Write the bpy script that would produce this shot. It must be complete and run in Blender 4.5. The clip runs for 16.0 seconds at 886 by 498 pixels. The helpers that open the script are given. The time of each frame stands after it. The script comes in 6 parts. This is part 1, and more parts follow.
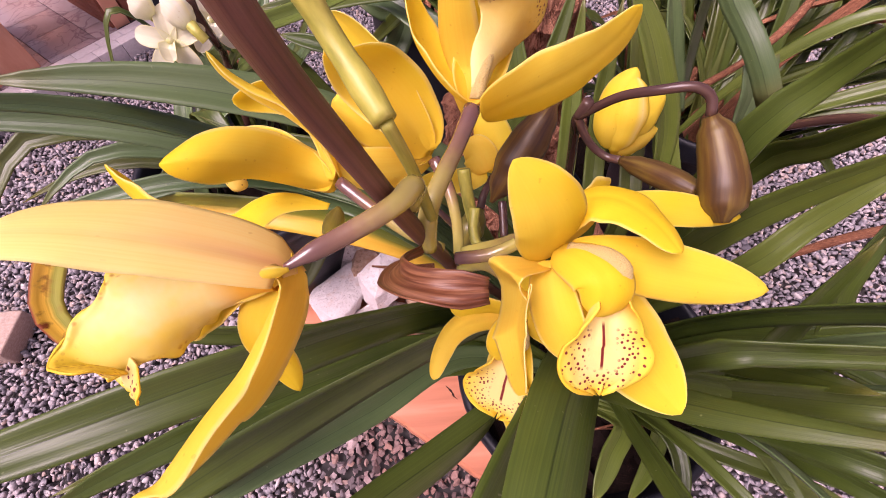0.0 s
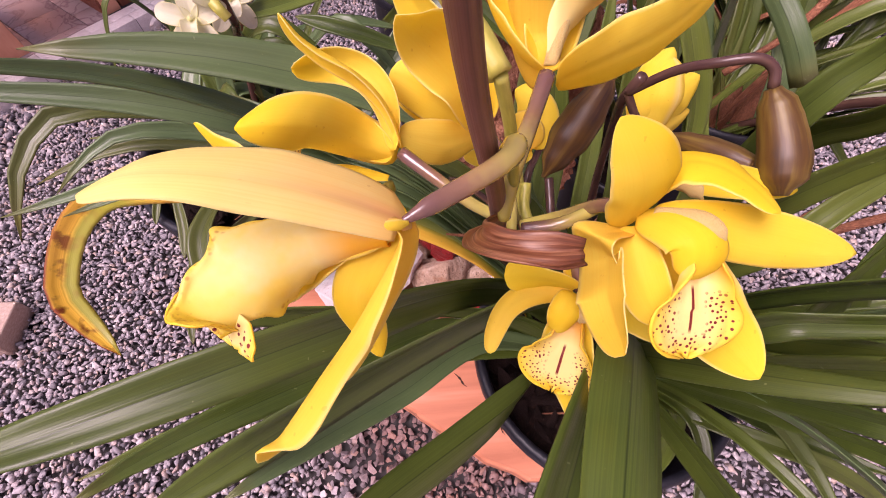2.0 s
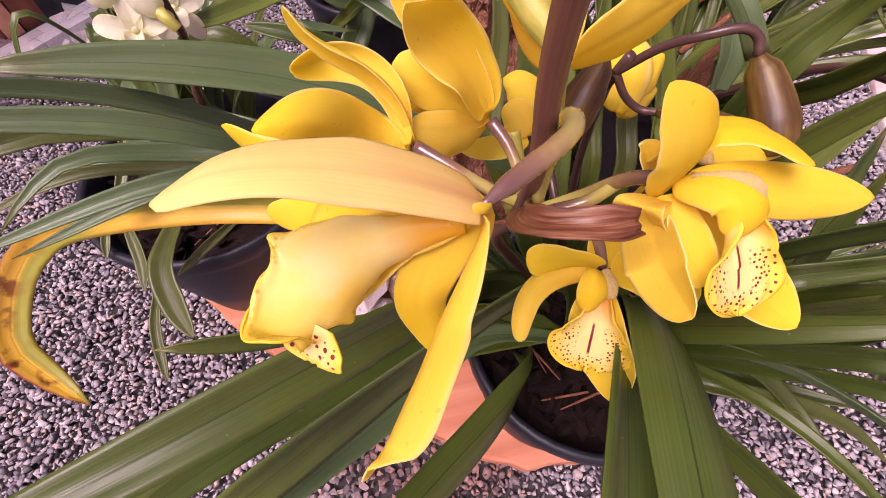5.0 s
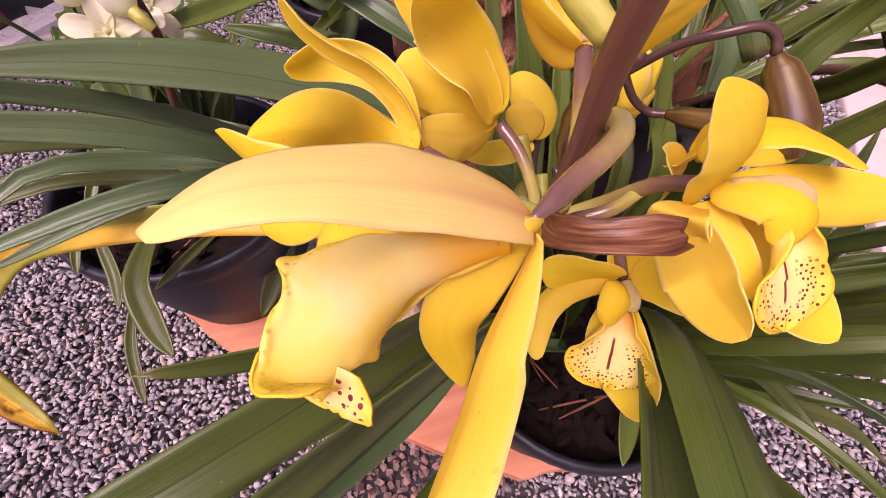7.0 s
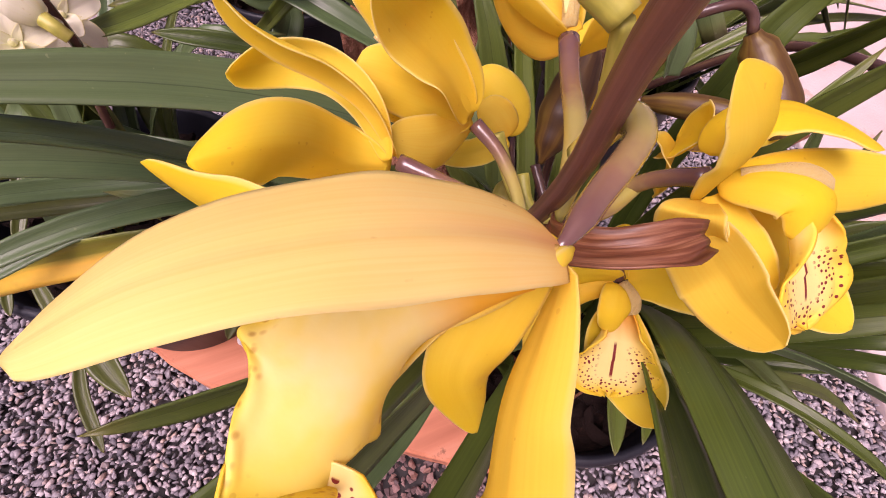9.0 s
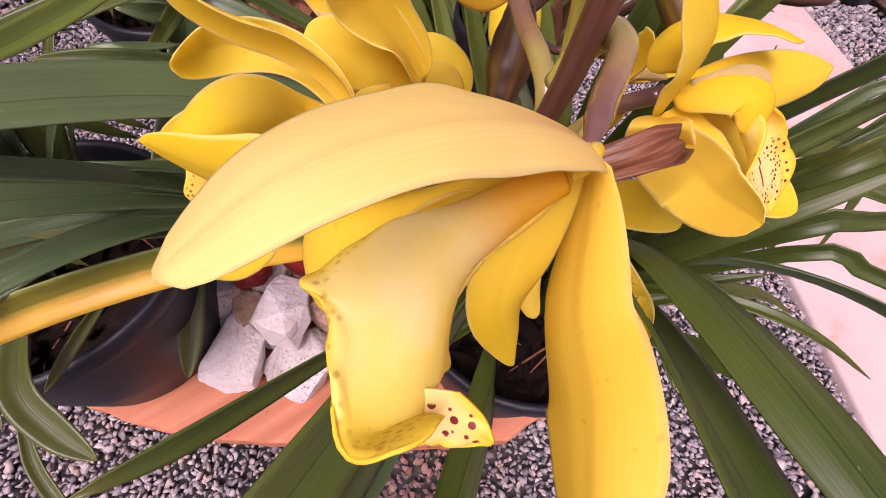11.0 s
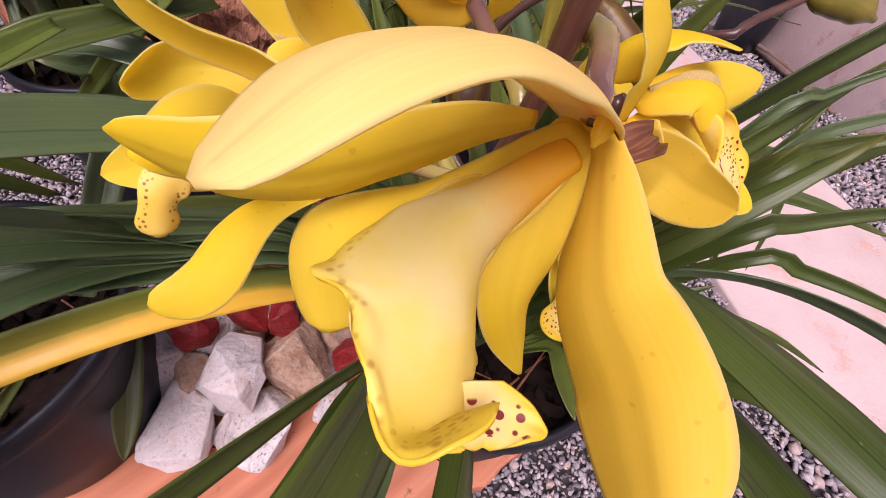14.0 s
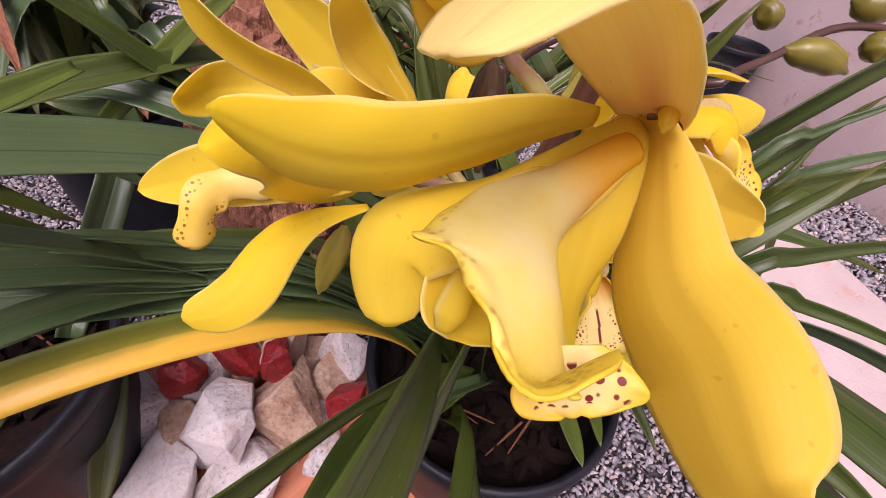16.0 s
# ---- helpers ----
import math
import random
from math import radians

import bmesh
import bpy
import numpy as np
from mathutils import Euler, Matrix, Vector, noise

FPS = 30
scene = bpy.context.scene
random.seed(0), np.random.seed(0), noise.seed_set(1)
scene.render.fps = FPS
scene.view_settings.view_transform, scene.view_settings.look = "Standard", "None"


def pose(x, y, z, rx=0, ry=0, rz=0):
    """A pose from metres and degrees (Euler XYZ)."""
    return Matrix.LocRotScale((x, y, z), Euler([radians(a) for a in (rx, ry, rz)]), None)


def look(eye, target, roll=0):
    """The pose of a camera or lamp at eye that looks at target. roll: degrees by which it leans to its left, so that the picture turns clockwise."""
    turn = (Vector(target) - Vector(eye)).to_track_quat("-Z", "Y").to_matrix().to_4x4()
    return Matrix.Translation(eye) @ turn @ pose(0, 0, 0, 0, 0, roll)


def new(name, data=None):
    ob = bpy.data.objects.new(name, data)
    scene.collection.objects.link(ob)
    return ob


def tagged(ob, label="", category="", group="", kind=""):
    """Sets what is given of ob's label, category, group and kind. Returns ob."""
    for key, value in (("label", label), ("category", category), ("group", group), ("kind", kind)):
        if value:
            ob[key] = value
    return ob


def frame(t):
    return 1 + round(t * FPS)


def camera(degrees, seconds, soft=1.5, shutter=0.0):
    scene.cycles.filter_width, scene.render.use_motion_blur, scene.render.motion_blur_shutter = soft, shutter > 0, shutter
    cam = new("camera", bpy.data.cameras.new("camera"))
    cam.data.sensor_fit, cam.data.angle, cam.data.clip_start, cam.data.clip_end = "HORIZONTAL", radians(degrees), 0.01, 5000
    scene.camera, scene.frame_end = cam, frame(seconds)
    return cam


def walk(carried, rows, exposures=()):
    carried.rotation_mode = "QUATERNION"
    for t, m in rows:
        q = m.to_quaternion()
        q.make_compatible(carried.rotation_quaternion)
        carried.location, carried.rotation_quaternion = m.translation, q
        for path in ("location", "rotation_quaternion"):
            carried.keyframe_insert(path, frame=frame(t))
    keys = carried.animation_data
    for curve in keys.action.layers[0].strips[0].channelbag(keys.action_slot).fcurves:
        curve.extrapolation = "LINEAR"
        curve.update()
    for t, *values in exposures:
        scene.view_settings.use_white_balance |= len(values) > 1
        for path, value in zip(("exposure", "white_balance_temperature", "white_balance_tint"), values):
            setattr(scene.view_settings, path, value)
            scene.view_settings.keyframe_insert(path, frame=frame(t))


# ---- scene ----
cam = camera(92.37, 16.0, soft=0.95)
PATH = [
    (0, (0.00012, 0.00017, 1.25864), (0.00011, 0.26642, 0.83542), -4.422),
    (0.5, (-0.00723, -0.00092, 1.25791), (-0.00593, 0.26495, 0.83446), -4.028),
    (1, (-0.00972, -0.00167, 1.25784), (-0.00674, 0.26346, 0.83394), -3.639),
    (1.5, (-0.01704, -0.00182, 1.25519), (-0.01197, 0.26129, 0.83005), -3.295),
    (2, (-0.03145, -0.00523, 1.25367), (-0.02269, 0.25395, 0.82618), -2.701),
    (2.5, (-0.03470, -0.00567, 1.25420), (-0.02080, 0.25042, 0.82498), -1.963),
    (3, (-0.03680, -0.00259, 1.25120), (-0.01641, 0.25135, 0.82097), -1.324),
    (3.5, (-0.04517, -0.00272, 1.24748), (-0.01456, 0.25002, 0.81715), -0.774),
    (3.7, (-0.04910, -0.00296, 1.24814), (-0.01363, 0.24982, 0.81821), -0.554),
    (5.8, (-0.06242, 0.00169, 1.24680), (0.00595, 0.25758, 0.82272), 1.088),
    (6, (-0.06294, 0.00355, 1.24660), (0.00691, 0.25956, 0.82284), 1.255),
    (6.5, (-0.06933, 0.00674, 1.24345), (0.00631, 0.26332, 0.82102), 2.091),
    (7, (-0.07066, 0.01164, 1.23679), (0.01099, 0.26591, 0.81409), 3.291),
    (7.5, (-0.06394, 0.01493, 1.23217), (0.02555, 0.26537, 0.80877), 4.827),
    (8, (-0.06827, 0.01963, 1.22843), (0.02939, 0.26843, 0.80587), 7.177),
    (8.5, (-0.06594, 0.02633, 1.22648), (0.04218, 0.27238, 0.80486), 8.102),
    (9, (-0.07206, 0.02884, 1.22598), (0.04610, 0.26689, 0.80246), 5.580),
    (9.2, (-0.07874, 0.03003, 1.22494), (0.04332, 0.26520, 0.80092), 5.365),
    (11.3, (-0.09216, 0.02617, 1.21994), (0.08705, 0.22256, 0.79649), 6.710),
    (11.5, (-0.09321, 0.02499, 1.22005), (0.08937, 0.22003, 0.79742), 6.890),
    (12, (-0.09782, 0.02339, 1.21818), (0.09635, 0.21669, 0.79993), 7.599),
    (12.5, (-0.10108, 0.02453, 1.21442), (0.10562, 0.21893, 0.80275), 8.018),
    (13, (-0.10815, 0.03067, 1.20631), (0.11095, 0.22413, 0.80063), 9.123),
    (13.5, (-0.10669, 0.03279, 1.20739), (0.12426, 0.22789, 0.80915), 9.617),
    (14, (-0.10147, 0.03003, 1.20881), (0.14075, 0.22984, 0.81970), 9.897),
    (14.5, (-0.10998, 0.03029, 1.20776), (0.14510, 0.23884, 0.83166), 10.009),
    (15, (-0.11229, 0.03063, 1.20701), (0.15478, 0.24739, 0.84412), 10.082),
    (15.5, (-0.11391, 0.03100, 1.20429), (0.15881, 0.25052, 0.84731), 10.459),
    (16, (-0.11769, 0.03256, 1.20129), (0.15999, 0.25734, 0.85147), 10.366),
]
walk(cam, [(t, look(eye, target, roll)) for t, eye, target, roll in PATH], exposures=[(0, 0.52, 6400, 43), (7, 0.38, 6500, 46), (11, 0.24, 6400, 39), (16, 0.14, 6150, 32)])

# ---- light ----
world = bpy.data.worlds.new("overcast_sky")
scene.world = world
world.use_nodes = True
wn = world.node_tree
sky = wn.nodes.new("ShaderNodeTexSky")
sky.sky_type = "NISHITA"
sky.sun_disc = False
sky.sun_elevation = radians(62)
sky.sun_rotation = radians(-124)
sky.air_density = 0.45
sky.dust_density = 7.0
sky.ozone_density = 0.6
wn.links.new(sky.outputs[0], wn.nodes["Background"].inputs[0])
wn.nodes["Background"].inputs[1].default_value = 0.105
sun = new("sun", bpy.data.lights.new("sun", "SUN"))
sun.data.energy = 2.6
sun.data.angle = radians(38)
sun.data.color = (1.0, 0.95, 0.9)
sun.matrix_world = look((-0.75, -0.30, 1.55), (0, 0, 0))


# ---- materials ----
def material(name):
    m = bpy.data.materials.new(name)
    m.use_nodes = True
    t = m.node_tree
    b = t.nodes["Principled BSDF"]
    return m, t, b


def node(t, kind, **vals):
    n = t.nodes.new(kind)
    for k, v in vals.items():
        if k in n.inputs:
            n.inputs[k].default_value = v
    return n


def ramp(t, fac, stops):
    r = t.nodes.new("ShaderNodeValToRGB")
    el = r.color_ramp.elements
    while len(el) < len(stops):
        el.new(0.5)
    for e, (p, c) in zip(el, stops):
        e.position = p
        e.color = (*c, 1) if len(c) == 3 else c
    t.links.new(fac, r.inputs[0])
    return r.outputs[0]


def maths(t, op, a, b=None):
    n = t.nodes.new("ShaderNodeMath")
    n.operation = op
    for k, v in enumerate((a, b)):
        if v is None:
            continue
        if isinstance(v, (int, float)):
            n.inputs[k].default_value = v
        else:
            t.links.new(v, n.inputs[k])
    return n.outputs[0]


def mixc(t, fac, a, b, kind="MIX"):
    n = t.nodes.new("ShaderNodeMix")
    n.data_type = "RGBA"
    n.blend_type = kind
    for k, v in ((0, fac), (6, a), (7, b)):
        if isinstance(v, (int, float)):
            n.inputs[k].default_value = v
        elif isinstance(v, tuple):
            n.inputs[k].default_value = (*v, 1)
        else:
            t.links.new(v, n.inputs[k])
    return n.outputs[2]


def noise_tex(t, scale, detail=4.0, rough=0.55, vec=None):
    n = node(t, "ShaderNodeTexNoise", Scale=scale, Detail=detail, Roughness=rough)
    if vec is not None:
        t.links.new(vec, n.inputs["Vector"])
    return n.outputs["Fac"]


def coords(t, kind="Object"):
    return t.nodes.new("ShaderNodeTexCoord").outputs[kind]


def bump(t, b, height, dist, strength=1.0):
    n = node(t, "ShaderNodeBump", Strength=strength, Distance=dist)
    t.links.new(height, n.inputs["Height"])
    t.links.new(n.outputs[0], b.inputs["Normal"])


def uv_split(t):
    s = t.nodes.new("ShaderNodeSeparateXYZ")
    t.links.new(coords(t, "UV"), s.inputs[0])
    return s.outputs[0], s.outputs[1]


def surface(name, stops, scale, rough=0.7, bump_scale=None, bump_dist=0.002, spec=0.4, metal=0.0):
    """A stained, grainy surface: two scales of noise through a colour ramp."""
    m, t, b = material(name)
    c = coords(t)
    big, fine = noise_tex(t, scale, 5), noise_tex(t, scale * 9, 3)
    f = maths(t, "ADD", maths(t, "MULTIPLY", big, 0.7), maths(t, "MULTIPLY", fine, 0.3))
    t.links.new(ramp(t, f, stops), b.inputs["Base Color"])
    b.inputs["Roughness"].default_value = rough
    b.inputs["Metallic"].default_value = metal
    b.inputs["Specular IOR Level"].default_value = spec
    bump(t, b, noise_tex(t, bump_scale or scale * 6, 6), bump_dist, 0.7)
    return m


def see_through(m, t, b, colour, amount):
    """Thin living tissue: part of the light passes through."""
    tr = t.nodes.new("ShaderNodeBsdfTranslucent")
    if isinstance(colour, tuple):
        tr.inputs[0].default_value = (*colour, 1)
    else:
        t.links.new(colour, tr.inputs[0])
    mx = t.nodes.new("ShaderNodeMixShader")
    mx.inputs[0].default_value = amount
    t.links.new(b.outputs[0], mx.inputs[1])
    t.links.new(tr.outputs[0], mx.inputs[2])
    t.links.new(mx.outputs[0], t.nodes["Material Output"].inputs["Surface"])


def petal_material(name, body, base, edge, blush, amount=0.5, glow=(0.95, 0.80, 0.08)):
    """u runs across the petal, v from its base to its tip."""
    m, t, b = material(name)
    u, v = uv_split(t)
    across = maths(t, "ABSOLUTE", maths(t, "SUBTRACT", u, 0.5))
    wob = ramp(t, noise_tex(t, 16.0, 4, vec=coords(t)), [(0.35, (0, 0, 0)), (0.65, (1, 1, 1))])
    col = mixc(t, maths(t, "MULTIPLY", wob, 0.5), body, edge)
    flush = ramp(t, noise_tex(t, 9.0, 3, vec=coords(t)), [(0.5, (0, 0, 0)), (0.75, (1, 1, 1))])
    col = mixc(t, maths(t, "MULTIPLY", flush, 0.22), col, base)
    stripe = node(t, "ShaderNodeTexNoise", Scale=1.0, Detail=3.0)
    mp = node(t, "ShaderNodeMapping")
    mp.inputs["Scale"].default_value = (30.0, 1.2, 1.0)
    t.links.new(coords(t, "UV"), mp.inputs[0])
    t.links.new(mp.outputs[0], stripe.inputs["Vector"])
    vein = ramp(t, stripe.outputs["Fac"], [(0.42, (0, 0, 0)), (0.62, (1, 1, 1))])
    col = mixc(t, maths(t, "MULTIPLY", vein, 0.20), col, base)
    rim = ramp(t, across, [(0.44, (0, 0, 0)), (0.485, (0.6, 0.6, 0.6)), (0.5, (1, 1, 1))])
    col = mixc(t, maths(t, "MULTIPLY", rim, 0.75), col, (0.94, 0.86, 0.40))
    foot = ramp(t, v, [(0.0, (1, 1, 1)), (0.16, (0.35, 0.35, 0.35)), (0.45, (0, 0, 0))])
    col = mixc(t, maths(t, "MULTIPLY", foot, 0.75), col, base)
    keel = ramp(t, across, [(0.0, (1, 1, 1)), (0.2, (0, 0, 0))])
    along = ramp(t, v, [(0.0, (1, 1, 1)), (0.55, (0, 0, 0))])
    col = mixc(t, maths(t, "MULTIPLY", maths(t, "MULTIPLY", keel, along), blush), col, (0.62, 0.16, 0.10))
    speck = ramp(t, noise_tex(t, 420.0, 1, vec=coords(t)), [(0.74, (0, 0, 0)), (0.78, (1, 1, 1))])
    col = mixc(t, maths(t, "MULTIPLY", speck, 0.25), col, (0.45, 0.2, 0.02))
    t.links.new(col, b.inputs["Base Color"])
    b.inputs["Roughness"].default_value = 0.5
    b.inputs["Specular IOR Level"].default_value = 0.16
    bump(t, b, stripe.outputs["Fac"], 0.00013, 0.3)
    see_through(m, t, b, mixc(t, 0.35, col, glow), amount)
    return m


YELLOW = (0.93, 0.735, 0.022)
PALE = (0.93, 0.80, 0.16)
M_petal = petal_material("yellow_petal", YELLOW, (0.90, 0.66, 0.03), PALE, 0.06)
M_petal_pale = petal_material("pale_yellow_petal", (0.93, 0.765, 0.22), (0.90, 0.56, 0.10), (0.94, 0.84, 0.44), 0.55, amount=0.36, glow=(0.95, 0.83, 0.33))
M_petal_gold = petal_material("golden_petal", (0.905, 0.69, 0.06), (0.86, 0.55, 0.03), PALE, 0.05)
M_white_petal = petal_material("white_petal", (0.86, 0.83, 0.68), (0.72, 0.74, 0.35), (0.90, 0.87, 0.80), 0.0, glow=(0.9, 0.88, 0.75))


def lip_material(name="spotted_lip", plain=False, flap=False, band=(0.74, 0.94)):
    m, t, b = material(name)
    u, v = uv_split(t)
    across = maths(t, "ABSOLUTE", maths(t, "SUBTRACT", u, 0.5))
    c = coords(t, "UV")
    out = maths(t, "MAXIMUM", maths(t, "MULTIPLY", across, 2.0), maths(t, "MULTIPLY", maths(t, "SUBTRACT", v, 0.70), 3.33))
    edge = ramp(t, out, [(0.35, (0, 0, 0)), (0.95, (1, 1, 1))])
    col = mixc(t, edge, (0.88, 0.72, 0.26), (0.86, 0.60, 0.03))
    if flap:
        col = ramp(t, noise_tex(t, 70, 3, vec=coords(t)), [(0.3, (0.86, 0.58, 0.03)), (0.7, (0.90, 0.70, 0.16))])
        col = mixc(t, ramp(t, v, [(0.2, (1, 1, 1)), (0.7, (0, 0, 0))]), col, (0.92, 0.79, 0.32))
    else:
        throat = ramp(t, v, [(0.0, (1, 1, 1)), (0.20, (0.75, 0.75, 0.75)), (0.40, (0, 0, 0))] if band[0] > 0.5 else [(0.0, (0.1, 0.1, 0.1)), (1.0, (0, 0, 0))])
        col = mixc(t, throat, col, (0.80, 0.36, 0.010))
    vo = node(t, "ShaderNodeTexVoronoi", Scale=520.0 if plain else 610.0, Randomness=0.7)
    t.links.new(coords(t), vo.inputs["Vector"])
    dots = ramp(t, vo.outputs["Distance"], [(0.32, (1, 1, 1)), (0.37, (0, 0, 0))] if plain else [(0.29, (1, 1, 1)), (0.35, (0, 0, 0))])
    zone = maths(t, "MULTIPLY", ramp(t, v, [(0.42, (0, 0, 0)), (0.50, (1, 1, 1))]), ramp(t, out, [(0.28, (0, 0, 0)), (0.42, (1, 1, 1)), (0.90, (1, 1, 1)), (0.94, (0, 0, 0))]))
    line = maths(t, "MULTIPLY", ramp(t, across, [(0.012, (1, 1, 1)), (0.020, (0, 0, 0))]), ramp(t, v, [(0.40, (0, 0, 0)), (0.44, (1, 1, 1)), (0.76, (1, 1, 1)), (0.80, (0, 0, 0))]))
    mark = maths(t, "MAXIMUM", maths(t, "MULTIPLY", dots, zone), line)
    if plain:
        mark = maths(t, "MULTIPLY", dots, maths(t, "MULTIPLY", ramp(t, v, [(band[0], (0, 0, 0)), (band[0] + 0.04, (1, 1, 1)), (band[1], (1, 1, 1)), (band[1] + 0.02, (0, 0, 0))]), ramp(t, across, [(0.36, (1, 1, 1)), (0.42, (0, 0, 0))])))
    if flap:
        mark = maths(t, "MULTIPLY", dots, maths(t, "MULTIPLY", ramp(t, v, [(0.60, (0, 0, 0)), (0.68, (0.8, 0.8, 0.8))]), ramp(t, across, [(0.24, (0, 0, 0)), (0.28, (1, 1, 1)), (0.42, (1, 1, 1)), (0.45, (0, 0, 0))])))
    col = mixc(t, mark, col, (0.20, 0.012, 0.008))
    t.links.new(col, b.inputs["Base Color"])
    b.inputs["Roughness"].default_value = 0.5
    bump(t, b, noise_tex(t, 300.0, 3, vec=coords(t)), 0.0006, 0.4)
    see_through(m, t, b, col, 0.22)
    return m


M_lip = lip_material()
M_lip_inside = lip_material("lip_inside", plain=True)
M_apron = lip_material("freckled_apron", plain=True, band=(0.22, 0.80))
M_front_lobe = lip_material("spotted_front_lobe", flap=True)


def lip_back_material():
    m, t, b = material("lip_outside")
    u, v = uv_split(t)
    c = coords(t)
    across = maths(t, "ABSOLUTE", maths(t, "SUBTRACT", u, 0.5))
    col = ramp(t, noise_tex(t, 60, 3, vec=c), [(0.35, (0.95, 0.80, 0.13)), (0.65, (0.95, 0.88, 0.42))])
    front = ramp(t, maths(t, "MAXIMUM", v, maths(t, "MULTIPLY", across, 1.7)), [(0.62, (0, 0, 0)), (0.86, (1, 1, 1))])
    col = mixc(t, front, col, (0.93, 0.76, 0.06))
    foot = ramp(t, v, [(0.0, (1, 1, 1)), (0.15, (0.85, 0.85, 0.85)), (0.33, (0, 0, 0))])
    col = mixc(t, foot, col, (0.93, 0.50, 0.004))
    vo = node(t, "ShaderNodeTexVoronoi", Scale=560.0, Randomness=0.9)
    t.links.new(c, vo.inputs["Vector"])
    dots = ramp(t, vo.outputs["Distance"], [(0.15, (1, 1, 1)), (0.42, (0, 0, 0))])
    zone = maths(t, "MULTIPLY", ramp(t, across, [(0.36, (0, 0, 0)), (0.42, (1, 1, 1)), (0.48, (1, 1, 1)), (0.5, (0, 0, 0))]), ramp(t, v, [(0.40, (0, 0, 0)), (0.50, (1, 1, 1))]))
    zone = maths(t, "MAXIMUM", zone, ramp(t, v, [(0.86, (0, 0, 0)), (0.90, (1, 1, 1)), (0.96, (1, 1, 1)), (0.98, (0, 0, 0))]))
    col = mixc(t, maths(t, "MULTIPLY", maths(t, "MULTIPLY", dots, zone), 0.6), col, (0.50, 0.22, 0.012))
    big = node(t, "ShaderNodeTexVoronoi", Scale=620.0, Randomness=0.8)
    t.links.new(c, big.inputs["Vector"])
    spots = ramp(t, big.outputs["Distance"], [(0.27, (1, 1, 1)), (0.34, (0, 0, 0))])
    lobe = maths(t, "MULTIPLY", ramp(t, v, [(0.79, (0, 0, 0)), (0.82, (1, 1, 1)), (0.95, (1, 1, 1)), (0.97, (0, 0, 0))]), ramp(t, across, [(0.36, (1, 1, 1)), (0.40, (0, 0, 0))]))
    col = mixc(t, maths(t, "MULTIPLY", maths(t, "MULTIPLY", spots, lobe), 0.25), col, (0.42, 0.16, 0.012))
    t.links.new(col, b.inputs["Base Color"])
    b.inputs["Roughness"].default_value = 0.45
    bump(t, b, noise_tex(t, 220.0, 3, vec=c), 0.0004, 0.3)
    see_through(m, t, b, col, 0.32)
    return m


M_lip_back = lip_back_material()


